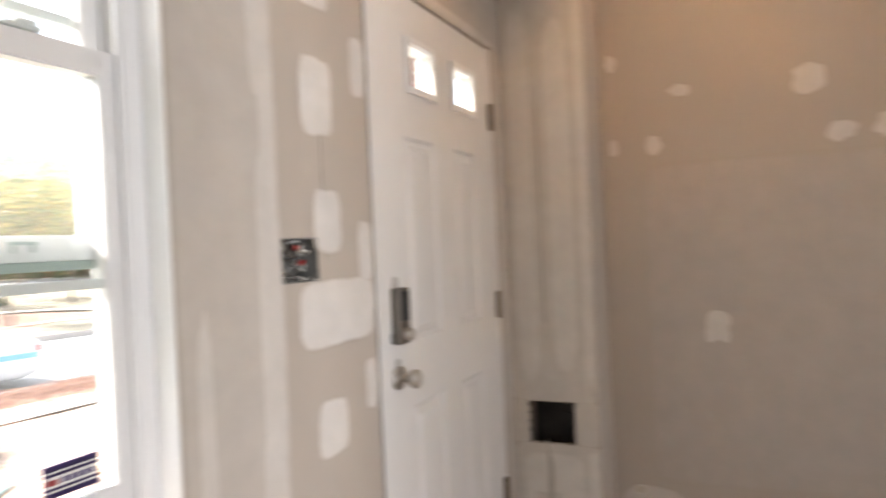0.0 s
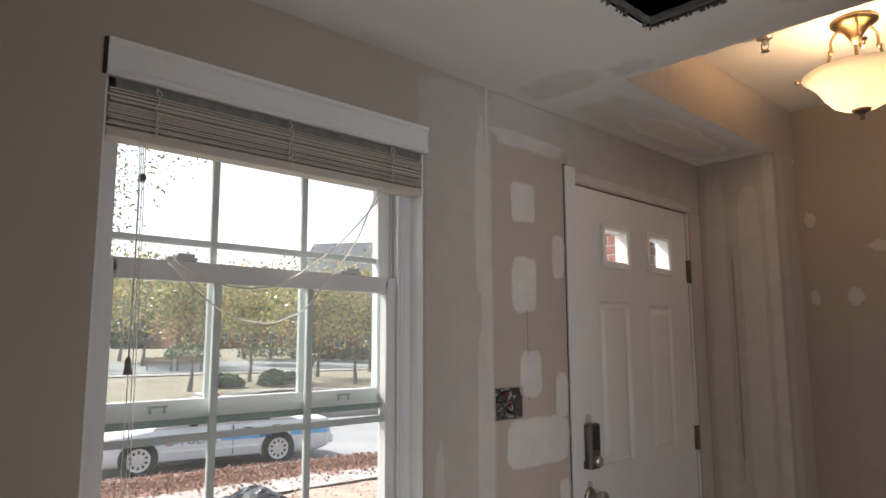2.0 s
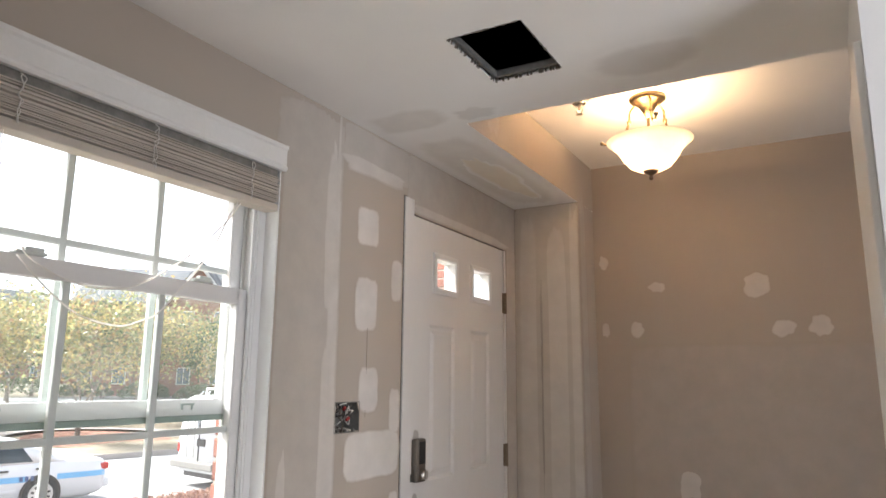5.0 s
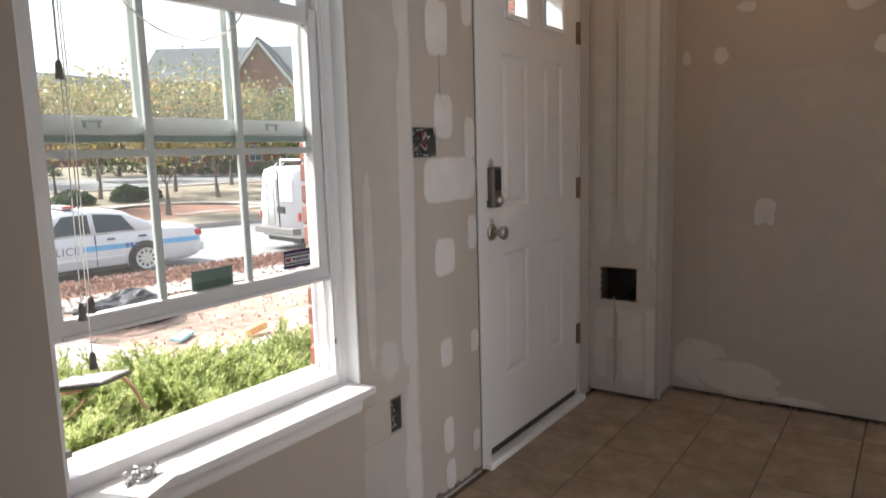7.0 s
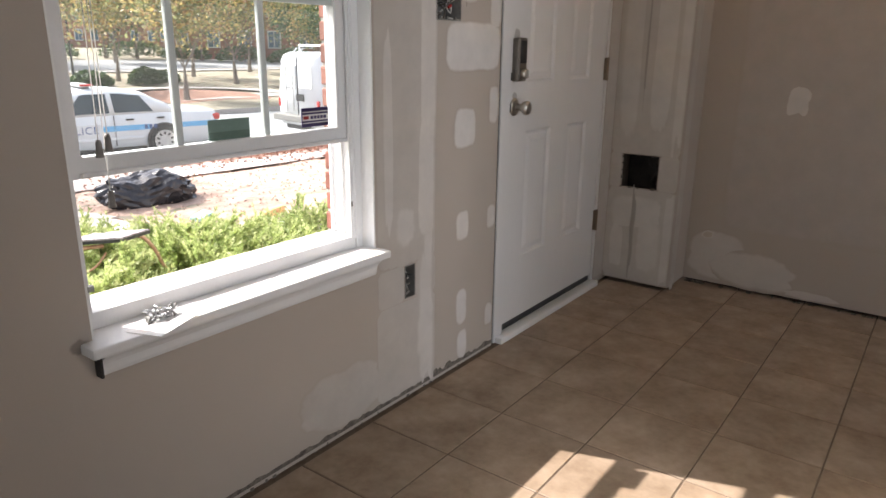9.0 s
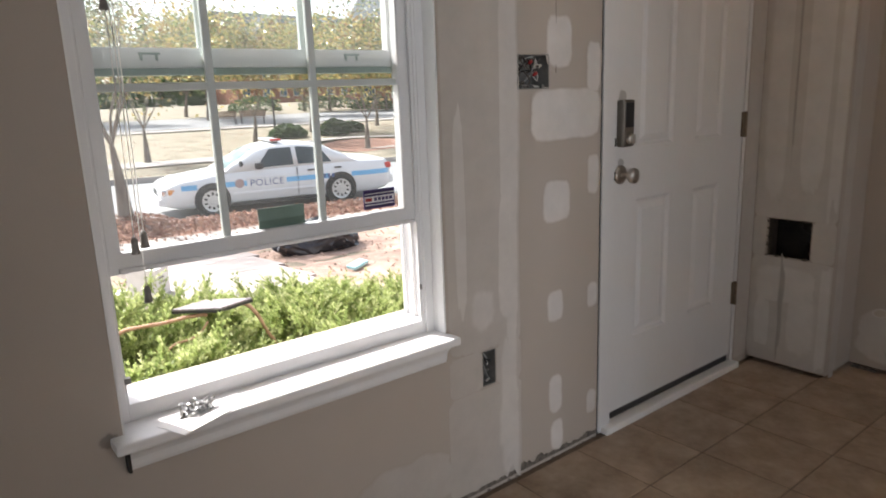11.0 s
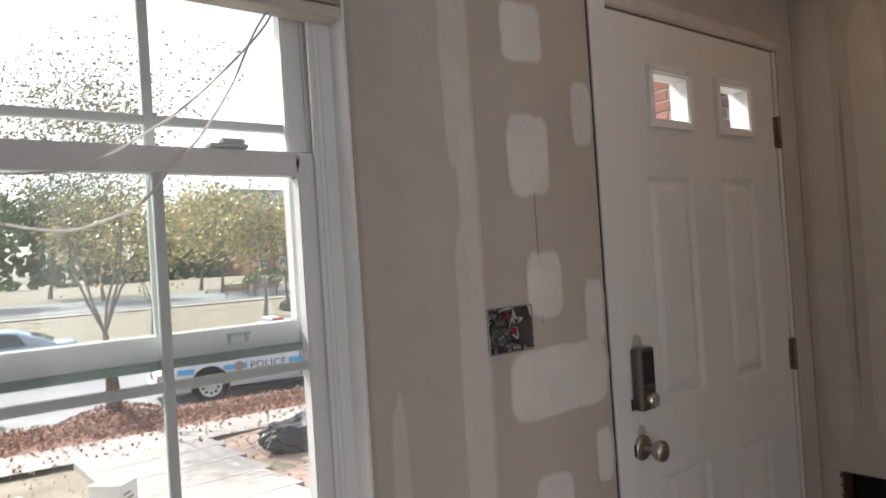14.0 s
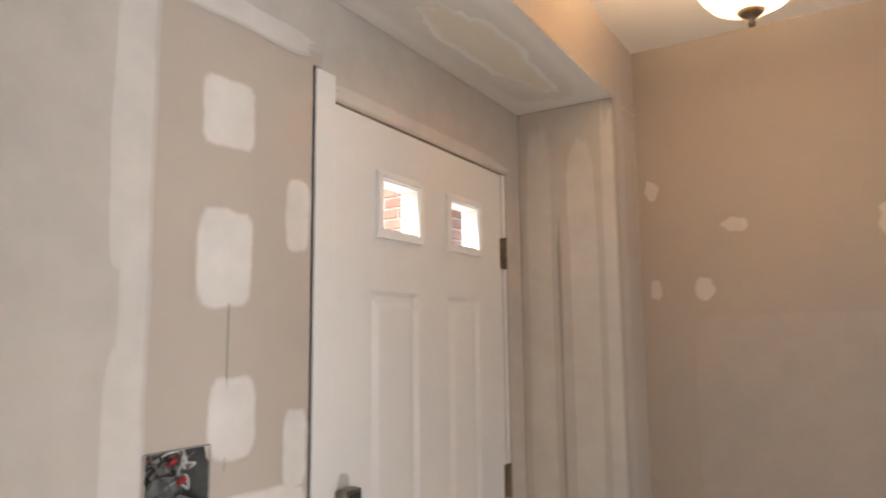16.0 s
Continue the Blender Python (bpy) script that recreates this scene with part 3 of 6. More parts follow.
compound(0.84, 1.20, 1.12, 1.36, ON_LOW, ceiling_low, M_CSMUDGE, 2.0, 0.4, 0.12, 0.0001, "smudge")
compound(0.02, 0.32, 1.50, 2.58, ON_LOW, soffit, M_CSKIM, 5, 0.2, 0.10, 0.0002)
compound(0.10, 0.26, 1.70, 2.45, ON_LOW, soffit, M_YELLOW, 2.2, 0.4, 0.08, 0.0010, "ochre_stain")
compound(1.60, 1.72, 2.33, 2.54, ON_SOFF, soffit, M_SKIM, 5, 0.2, 0.05, 0.0012)
compound(1.4375, 2.8925, 2.3105, 2.5495, ON_SOFF, soffit, M_PAINT, 200, 0.0, 0.001, 0.0001, "painted_face")
compound(0.348, 4.1, LOW + 0.0005, 2.5495, ON_STEP, ceiling_low, M_PAINT, 200, 0.0, 0.001, 0.0001, "painted_face")


# ---- entrance door ----
door = thing("door_1", "white six-panel steel entrance door with two small lights", "door", kind="structure")
LIGHTS = [(1.824, 2.002, 1.785, 1.926), (2.156, 2.336, 1.785, 1.926)]
PANELS = [(1.787, 2.002, 1.035, 1.640), (2.150, 2.340, 1.035, 1.640), (1.787, 1.996, 0.330, 0.848), (2.150, 2.340, 0.330, 0.848)]
DH = LIGHTS + PANELS
leaf = part("door_leaf", slab_with_holes(hole_cuts(1.654, 2.502, DH, 0), hole_cuts(0.062, 2.063, DH, 2), DH, -0.045, -0.004, X_WALL), M_DOOR, door)
for a, b, c, d in PANELS:
    bm, rings = bmesh.new(), []
    for inset, depth in ((0, -0.004), (0.005, -0.0075), (0.012, -0.0135), (0.022, -0.0135), (0.040, -0.006), (0.046, -0.0055)):
        rings.append([bm.verts.new((depth, y, z)) for y, z in ((a + inset, c + inset), (b - inset, c + inset), (b - inset, d - inset), (a + inset, d - inset))])
    for p, q in zip(rings, rings[1:]):
        for k in range(4):
            bm.faces.new((p[k], p[(k + 1) % 4], q[(k + 1) % 4], q[k]))
    bm.faces.new(rings[-1])
    back = [bm.verts.new((-0.044, y, z)) for y, z in ((a, c), (b, c), (b, d), (a, d))]
    bm.faces.new(back)
    part("panel", bm, M_DOOR, leaf)
for a, b, c, d in LIGHTS:
    fr = slab_with_holes([a - 0.014, a + 0.010, b - 0.010, b + 0.014], [c - 0.014, c + 0.010, d - 0.010, d + 0.014], [(a + 0.010, b - 0.010, c + 0.010, d - 0.010)], -0.052, 0.008, X_WALL)
    bmesh.ops.bevel(fr, geom=[e for e in fr.edges if e.calc_length() > 0.02 and all(abs(v.co.x - 0.008) < 1e-5 for v in e.verts) and len(e.link_faces) == 2 and abs(e.link_faces[0].normal.dot(e.link_faces[1].normal)) < 0.5], offset=0.006, segments=3, affect="EDGES")
    light = part("light_frame", fr, M_WHITE, leaf, "white moulded frame of a door light")
    gl = part("pane", boxed(-0.030, -0.026, a, b, c, d), M_GLASS, light)
    gl.visible_shadow = False
jamb = bmesh.new()
box(jamb, -0.12, 0.003, 1.586, 1.650, 0.004, 2.126, bevel=0.002)
part("jamb", jamb, M_DOOR, door)
part("jamb", boxed(-0.12, -0.001, 2.506, 2.531, 0.004, 2.066, bevel=0.002), M_DOOR, door)
# the gap's shade as a black strip between drywall and jamb
part("jamb_gap", boxed(-0.12, -0.003, 1.5765, 1.5858, 0.004, 2.128), M_BLACK, door, "dark gap between drywall and jamb")
# black stop puts the shade of the gap over the leaf into colour
part("door_stop", boxed(-0.12, -0.055, 1.650, 2.506, 2.060, 2.0675), M_BLACK, door, "dark gap over the door leaf")
part("outer_stop", boxed(-0.115, -0.05, 1.650, 1.662, 0.06, 2.06), M_DOOR, door)
part("threshold", boxed(-0.12, 0.034, 1.60, 2.53, 0.0, 0.028, bevel=0.006), M_WHITE, door, "white painted threshold")
part("door_sweep", boxed(-0.043, -0.012, 1.655, 2.50, 0.0285, 0.063), M_BLACK, door, "black rubber door sweep")
for z in (1.797, 1.073, 0.347):
    hg = thing("hinge", "", "")
    hg.parent = door
    for k in ("label", "category"):
        if k in hg:
            del hg[k]
    part("hinge_leaf", boxed(-0.003, 0.0045, 2.489, 2.519, z - 0.05, z + 0.05, bevel=0.001), M_BRONZE, hg)
    part("knuckle", tube([(0.008, 2.505, z - 0.052), (0.008, 2.505, z + 0.052)], 0.007, 12), M_BRONZE, hg)
lock = bmesh.new()
box(lock, -0.004, 0.026, 1.664, 1.726, 1.042, 1.200, bevel=0.008)
lock = part("keypad_lock", lock, M_DNICKEL, door, "nickel keypad deadbolt with a black pad")
part("key_pad", boxed(0.0255, 0.0285, 1.675, 1.718, 1.108, 1.190, bevel=0.0014), M_BLACK, lock)
tt = lathe([(0.0, 0), (0.018, 0), (0.018, 0.012), (0.014, 0.016), (0, 0.017)], 24, Matrix.Translation((0.026, 1.697, 1.070)) @ Matrix.Rotation(radians(90), 4, "Y"))
box(tt, 0.04, 0.050, 1.692, 1.702, 1.055, 1.085, bevel=0.003)
part("thumb_turn", tt, M_NICKEL, lock)
knob_m = Matrix.Translation((-0.004, 1.690, 0.946)) @ Matrix.Rotation(radians(90), 4, "Y")
knob = part("rose", lathe([(0, 0), (0.033, 0), (0.033, 0.004), (0.028, 0.009), (0.016, 0.012), (0.0, 0.012)], 32, knob_m), M_NICKEL, door, "round nickel knob rose", True)
part("knob", lathe([(0.011, 0.010), (0.0105, 0.028), (0.015, 0.036), (0.024, 0.045), (0.027, 0.055), (0.0255, 0.063), (0.018, 0.068), (0.0, 0.069)], 32, knob_m), M_NICKEL, knob, "", True)
for z in (1.060, 0.945):
    part("latch_slot", boxed(-0.003, 0.0042, 1.6495, 1.6555, z - 0.014, z + 0.014), M_BLACK, door, "dark latch slot in the door's edge")

ON_LEAF = lambda u, v, d: (-0.004 + d, u, v)
compound(1.668, 1.722, 1.185, 1.235, ON_LEAF, leaf, M_GRIME, 2.2, 0.2, 0.025, 0.0001, "grime")
compound(1.672, 1.712, 0.965, 1.005, ON_LEAF, leaf, M_GRIME, 2.2, 0.2, 0.02, 0.0001, "grime")

# ---- electrical boxes ----
def electric_box(name, y0, y1, z0, z1, depth, label):
    e = thing(name, label, "electrical box")
    bm = bmesh.new()
    for q in ((-depth, -depth + 0.002, y0, y1, z0, z1), (-depth, 0.002, y0 - 0.002, y0 + 0.001, z0, z1), (-depth, 0.002, y1 - 0.001, y1 + 0.002, z0, z1), (-depth, 0.002, y0, y1, z0 - 0.002, z0 + 0.001), (-depth, 0.002, y0, y1, z1 - 0.001, z1 + 0.002)):
        box(bm, *q)
    part("steel_box", bm, M_STEEL, e)
    return e


sw = electric_box("switch_box", 1.192, 1.323, 1.247, 1.343, 0.07, "open steel switch box full of wires and red wire nuts")
rng = random.Random(5)
for k in range(16):
    y, z = rng.uniform(1.20, 1.29), rng.uniform(1.255, 1.335)
    pts = [(-0.06, y, z)]
    for _ in range(4):
        y, z = min(1.30, max(1.197, y + rng.uniform(-0.025, 0.025))), min(1.338, max(1.252, z + rng.uniform(-0.035, 0.035)))
        pts.append((rng.uniform(-0.04, -0.004), y, z))
    # most wires coloured dark, for the shade inside the box
    part("wire", tube(smooth_line(pts, 5), 0.0022, 6), (M_WIRE, M_RUBBLE, M_DARK, M_RUBBLE)[k % 4], sw, "", True)
for y, z in ((1.203, 1.331), (1.262, 1.326), (1.284, 1.292)):
    part("wire_nut", lathe([(0, 0), (0.0055, 0), (0.006, 0.008), (0.004, 0.017), (0, 0.018)], 12, pose(-0.012, y, z, rng.uniform(60, 160), rng.uniform(-60, 60), 0)), M_RED, sw, "red wire nut")
for y in (1.21, 1.25, 1.295):
    part("tab", boxed(-0.006, 0.003, y - 0.004, y + 0.004, 1.247, 1.257), M_STEEL, sw)
ob_ = electric_box("outlet_box", 1.032, 1.081, 0.364, 0.473, 0.06, "open steel outlet box low in the wall")
for k in range(6):
    y, z = rng.uniform(1.036, 1.077), rng.uniform(0.37, 0.465)
    part("wire", tube(smooth_line([(-0.055, y, z), (-0.03, rng.uniform(1.036, 1.077), z - 0.02), (-0.006, rng.uniform(1.038, 1.075), rng.uniform(0.37, 0.44))], 5), 0.003, 6), (M_WIRE, M_STEEL, M_BLACK)[k % 3], ob_, "", True)

# ---- ceiling vent hole and sprinkler ----
boot = thing("duct_boot", "dark open sheet-metal duct above a ragged vent hole", "duct")
bm = bmesh.new()
for q in ((0.576, 0.581, 0.872, 1.185, 2.315, 2.575), (0.793, 0.798, 0.872, 1.185, 2.315, 2.575), (0.576, 0.798, 0.872, 0.877, 2.315, 2.575), (0.576, 0.798, 1.180, 1.185, 2.315, 2.575), (0.576, 0.798, 0.872, 1.185, 2.570, 2.576)):
    box(bm, *q)
part("duct_wall", bm, M_DARK, boot)
bm = bmesh.new()
for k in range(90):
    s, e = random.random(), k % 4
    x = (0.581 + 0.212 * s, 0.581 + 0.212 * s, 0.581, 0.793)[e]
    y = (0.877, 1.18, 0.877 + 0.303 * s, 0.877 + 0.303 * s)[e]
    r = random.uniform(0.001, 0.0035)
    box(bm, x - r, x + r, y - r, y + r, LOW - 0.001, LOW + 0.010)
tagged(part("ragged_edge", bm, M_RUBBLE, boot, "torn plasterboard paper"), kind="stuff")
bm = bmesh.new()
box(bm, 0.581, 0.591, 0.877, 1.18, LOW + 0.012, LOW + 0.03)
box(bm, 0.581, 0.793, 1.168, 1.18, LOW + 0.012, LOW + 0.03)
part("metal_flange", bm, M_STEEL, boot)

spr = thing("sprinkler_head", "small chrome ceiling sprinkler head", "sprinkler", (0.285, 0.075, LOW), group="ceiling sprinklers")
part("escutcheon", lathe([(0, 0), (0.028, 0), (0.026, -0.006), (0.014, -0.010), (0, -0.010)], 28), M_NICKEL, spr, "", True)
bm = tube([(0, 0, -0.008), (0, 0, -0.03)], 0.007, 12)
tube([(0.010, 0, -0.015), (0.013, 0, -0.035), (0.004, 0, -0.05)], 0.0025, 6, bm)
tube([(-0.010, 0, -0.015), (-0.013, 0, -0.035), (-0.004, 0, -0.05)], 0.0025, 6, bm)
part("frame_arms", bm, M_NICKEL, spr)
part("deflector", lathe([(0, -0.05), (0.014, -0.05), (0.015, -0.052), (0, -0.053)], 16), M_NICKEL, spr)
copy_thing(spr, pose(0.58, 1.995, HIGH))

# ---- semi-flush lamp ----
lamp = thing("ceiling_lamp", "antique brass semi-flush lamp with a lit frosted glass bowl", "ceiling lamp", (0.838, 2.08, 0))
m_bowl, nt, b = nodes_of("frosted amber glass")
nt.links.new(ramp_of(nt, noise_of(nt, 14.0, 5.0), ((0.3, (0.82, 0.74, 0.62)), (0.7, (0.92, 0.87, 0.79)))), b.inputs["Base Color"])
b.inputs["Roughness"].default_value = 0.4
b.inputs["Emission Color"].default_value = (1.0, 0.80, 0.56, 1)
b.inputs["Emission Strength"].default_value = 0.18
tr, mx = nt.nodes.new("ShaderNodeBsdfTranslucent"), nt.nodes.new("ShaderNodeMixShader")
tr.inputs["Color"].default_value = (0.88, 0.82, 0.71, 1)
mx.inputs[0].default_value = 0.46
nt.links.new(b.outputs[0], mx.inputs[1])
nt.links.new(tr.outputs[0], mx.inputs[2])
nt.links.new(mx.outputs[0], nt.nodes["Material Output"].inputs[0])
RB = 0.168
part("canopy", lathe([(0, HIGH), (0.072, HIGH), (0.072, HIGH - 0.010), (0.060, HIGH - 0.020), (0.040, HIGH - 0.030), (0.024, HIGH - 0.055), (0.010, HIGH - 0.085), (0, HIGH - 0.086)], 32), M_BRASS, lamp, "", True)
part("stem", tube([(0, 0, HIGH - 0.07), (0, 0, 2.235)], 0.006, 10), M_BRASS, lamp)
part("bowl", lathe([(0.018, 2.240), (0.050, 2.245), (0.082, 2.262), (0.106, 2.292), (0.126, 2.326), (0.148, 2.350), (RB, 2.366), (RB - 0.004, 2.369), (0.145, 2.354), (0.122, 2.329), (0.102, 2.296), (0.079, 2.267), (0.048, 2.250), (0.018, 2.246)], 48), m_bowl, lamp, "frosted cream glass bowl, glowing", True)
part("finial", lathe([(0, 2.204), (0.007, 2.206), (0.009, 2.214), (0.006, 2.221), (0.012, 2.227), (0.024, 2.233), (0.030, 2.241), (0.0, 2.243)], 24), M_BRONZE, lamp, "", True)
for k in range(3):
    a = radians(170 + 120 * k)
    prof = [(0.055, HIGH - 0.018), (0.078, HIGH - 0.045), (0.082, HIGH - 0.085), (0.100, HIGH - 0.125), (0.135, HIGH - 0.150), (0.180, HIGH - 0.160), (0.205, HIGH - 0.150)]
    pts = [(r * math.cos(a), r * math.sin(a), z) for r, z in prof]
    arm = part("arm", tube(smooth_line(pts, 6), 0.0048, 8), M_BRASS, lamp, "", True)
    tip = Matrix.Translation(pts[-1])
    part("ball_tip", lathe([(0, -0.009), (0.007, -0.006), (0.009, 0), (0.007, 0.006), (0, 0.009)], 12, tip), M_BRONZE, arm, "", True)
    part("collar", lathe([(0.005, -0.008), (0.009, -0.005), (0.009, 0.005), (0.005, 0.008)], 12, Matrix.Translation(pts[2])), M_BRASS, arm, "", True)
for dx in (-0.05, 0.05):
    bulb = bpy.data.lights.new("bulb", "POINT")
    bulb.energy, bulb.color, bulb.shadow_soft_size = 2.05, (1.0, 0.68, 0.39), 0.03
    new("bulb", bulb).location = (0.838 + dx, 2.08 + dx * 0.4, 2.335)

# ---- window ----
M_STRIP = surface("grey-green weatherstrip", (0.26, 0.32, 0.29), (0.36, 0.42, 0.39), 12, 200, 0.6)
win = thing("window_1", "white vinyl double-hung window, lower sash raised", "window", kind="structure")
fr = bmesh.new()
box(fr, -0.160, -0.050, 0.0185, 0.046, 0.560, 2.055, bevel=0.002)
box(fr, -0.160, -0.050, 0.864, 0.892, 0.560, 2.055, bevel=0.002)
box(fr, -0.160, -0.050, 0.046, 0.864, 2.035, 2.055)
box(fr, -0.160, -0.056, 0.046, 0.864, 0.560, 0.606, bevel=0.003)
part("window_frame", fr, M_VINYL, win)
for y0, y1, x0, x1 in ((0.855, 0.8638, -0.064, -0.052), (0.855, 0.8638, -0.104, -0.0985), (0.855, 0.8638, -0.150, -0.142), (0.8462, 0.855, -0.062, -0.055), (0.0462, 0.050, -0.064, -0.052), (0.0462, 0.050, -0.150, -0.142)):
    part("track", boxed(x0, x1, y0, y1, 0.6, 2.034), M_VINYL, win)


def sash(name, x0, x1, y0, y1, z0, z1, stile, bot, top, cuts_y, cuts_z, label):
    h = [(y0 + stile, y1 - stile * 1.3, z0 + bot, z1 - top)]
    bm = slab_with_holes(hole_cuts(y0, y1, h, 0), hole_cuts(z0, z1, h, 2), h, x0, x1, X_WALL)
    sharp = [e for e in bm.edges if len(e.link_faces) == 2 and abs(e.link_faces[0].normal.dot(e.link_faces[1].normal)) < 0.5]
    bmesh.ops.bevel(bm, geom=sharp, offset=0.003, segments=2, affect="EDGES")
    s = part(name, bm, M_VINYL, win, label)
    a, b, c, d = h[0]
    xm = (x0 + x1) / 2
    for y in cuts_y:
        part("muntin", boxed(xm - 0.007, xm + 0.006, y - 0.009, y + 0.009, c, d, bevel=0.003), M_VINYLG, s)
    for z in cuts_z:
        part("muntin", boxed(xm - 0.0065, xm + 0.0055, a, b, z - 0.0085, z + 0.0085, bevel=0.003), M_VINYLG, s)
    g = part("pane", boxed(xm - 0.010, xm - 0.0075, a, b, c, d), M_GLASS, s, "clear window glass")
    g.visible_shadow = False
    return s


lower = sash("lower_sash", -0.098, -0.066, 0.0505, 0.853, 0.893, 1.670, 0.029, 0.044, 0.044, (0.316, 0.570), (1.2775,), "raised lower sash with grille bars")
upper = sash("upper_sash", -0.138, -0.107, 0.050, 0.860, 1.318, 2.034, 0.034, 0.042, 0.036, (0.320, 0.572), (1.722,), "upper sash with grille bars")
part("sash_lip", boxed(-0.066, -0.052, 0.07, 0.84, 0.896, 0.906, bevel=0.003), M_VINYL, lower)
for y in (0.225, 0.690):
    lt = bmesh.new()
    box(lt, -0.096, -0.066, y - 0.034, y + 0.034, 1.6721, 1.680, bevel=0.003)
    box(lt, -0.088, -0.070, y - 0.012, y + 0.030, 1.680, 1.690, bevel=0.004)
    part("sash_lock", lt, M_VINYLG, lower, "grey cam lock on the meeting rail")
for y in (0.20, 0.70):
    lt = bmesh.new()
    box(lt, -0.107, -0.1035, y - 0.022, y + 0.022, 1.345, 1.350)
    box(lt, -0.107, -0.1035, y - 0.020, y - 0.015, 1.333, 1.345)
    box(lt, -0.107, -0.1035, y + 0.012, y + 0.017, 1.333, 1.345)
    part("lock_keeper", lt, M_STRIP, upper, "grey lock keeper")
part("weatherstrip", boxed(-0.136, -0.109, 0.066, 0.846, 1.302, 1.3178, bevel=0.002), M_STRIP, upper, "green-grey weatherstrip under the sash")
part("tilt_latch", boxed(-0.062, -0.052, 0.8465, 0.853, 0.70, 0.715), M_STEEL, win)
part("tilt_latch", boxed(-0.062, -0.050, 0.0465, 0.060, 0.655, 0.668), M_STEEL, win)
# white returns of the opening, stool and apron
rv = bmesh.new()
box(rv, -0.050, -0.001, 0.0185, 0.0225, 0.569, 2.058)
box(rv, -0.050, -0.001, 0.8890, 0.8945, 0.569, 2.058)
box(rv, -0.050, -0.001, 0.0225, 0.889, 2.0535, 2.058)
part("window_return", rv, M_WHITE, win)
part("window_sill", boxed(-0.057, 0.053, -0.008, 0.905, 0.546, 0.569, bevel=0.005), M_WHITE, win, "white painted window stool")
ap = bmesh.new()
prof = ((0.0005, 0.488), (0.009, 0.488), (0.013, 0.497), (0.016, 0.515), (0.024, 0.528), (0.034, 0.537), (0.037, 0.546), (0.0005, 0.546))
va = [[ap.verts.new((x, y, z)) for x, z in prof] for y in (0.022, 0.882)]
ap.faces.new(va[0])
ap.faces.new(va[1])
for k in range(len(prof)):
    ap.faces.new((va[0][k], va[0][(k + 1) % len(prof)], va[1][(k + 1) % len(prof)], va[1][k]))
part("apron", ap, M_WHITE, win, "moulded white apron under the stool")
# dark strip paints the shade at the apron's left end
part("apron_end_gap", boxed(0.0005, 0.024, 0.0155, 0.0215, 0.489, 0.546), M_DARK, win, "dark end of the apron")

M_DGREEN = surface("dark green band", (0.085, 0.145, 0.115), (0.13, 0.19, 0.155), 12, 200, 0.5)
# sticker and tag on the panes
st = tagged(part("alarm_sticker", boxed(-0.0910, -0.0895, 0.700, 0.800, 0.945, 0.997), M_STICK), "navy security sticker with pale bars, on the glass", "sticker")
for z0, z1, y0, y1 in ((0.9845, 0.9870, 0.703, 0.797), (0.962, 0.979, 0.703, 0.797), (0.9545, 0.9570, 0.703, 0.797)):
    part("pale_bar", boxed(-0.0897, -0.0886, y0, y1, z0, z1), M_VINYL, st)
part("red_bar", boxed(-0.0887, -0.0882, 0.705, 0.725, 0.966, 0.975), M_RED, st)
for y0, y1 in ((0.732, 0.741), (0.744, 0.754), (0.757, 0.766), (0.769, 0.778), (0.781, 0.791)):
    part("dark_bar", boxed(-0.0887, -0.0882, y0, y1, 0.966, 0.975), M_STICK, st)
gt = tagged(part("green_tag", boxed(-0.0905, -0.0890, 0.400, 0.523, 0.936, 0.987, bevel=0.0004), M_GREENTAG), "grey-green sticker with a darker lower band, on the glass", "sticker")
part("dark_band", boxed(-0.0892, -0.0884, 0.402, 0.521, 0.939, 0.957), M_DGREEN, gt)

# ---- blind ----
blind = thing("window_blind", "cream wooden blind drawn up under a white valance", "blind")
vp = ((-0.004, 2.034), (0.010, 2.034), (0.014, 2.040), (0.014, 2.046), (0.010, 2.052), (0.010, 2.098), (0.015, 2.104), (0.016, 2.113), (-0.004, 2.113))
bm = bmesh.new()
va = [[bm.verts.new((x, y, z)) for x, z in vp] for y in (0.016, 0.904)]
bm.faces.new(va[0])
bm.faces.new(va[1])
for k in range(len(vp)):
    bm.faces.new((va[0][k], va[0][(k + 1) % len(vp)], va[1][(k + 1) % len(vp)], va[1][k]))
part("valance", bm, M_WHITE, blind, "white moulded valance")
# near-black block for the shaded gap left of the valance
part("valance_end", boxed(0.0008, 0.010, 0.010, 0.0158, 2.036, 2.112), M_DARK, blind)
part("head_rail", boxed(-0.050, -0.006, 0.040, 0.884, 2.012, 2.0525), M_STEEL, blind)
slat_bm = box(bmesh.new(), -0.025, 0.025, -0.430, 0.430, -0.0014, 0.0014)
slat_me = finish(slat_bm, "slat", M_BLIND)
for k in range(15):
    s = new("slat", slat_me)
    s.parent = blind
    s.matrix_basis = pose(-0.025 + random.uniform(-0.002, 0.002), 0.456 + random.uniform(-0.003, 0.003), 1.937 + k * 0.0052 + random.uniform(-0.0006, 0.0006), random.uniform(-0.12, 0.12), random.uniform(-3, 3), random.uniform(-0.25, 0.25))
part("bottom_rail", boxed(-0.050, -0.002, 0.0235, 0.8885, 1.908, 1.930, bevel=0.004), M_BLIND, blind)
for y in (0.125, 0.45, 0.775):
    pts = [(0.0, y, 2.03)]
    for k in range(9):
        pts.append((0.002 + random.uniform(0, 0.006), y + random.uniform(-0.006, 0.006), 2.02 - 0.0125 * k))
    part("ladder_cord", tube(smooth_line(pts, 5), 0.0012, 6), M_CORD, blind, "", True)
    part("ladder_cord", tube(smooth_line([(x + 0.001, y + random.uniform(-0.006, 0.006), z) for x, _, z in pts], 5), 0.0012, 6), M_CORD, blind, "", True)


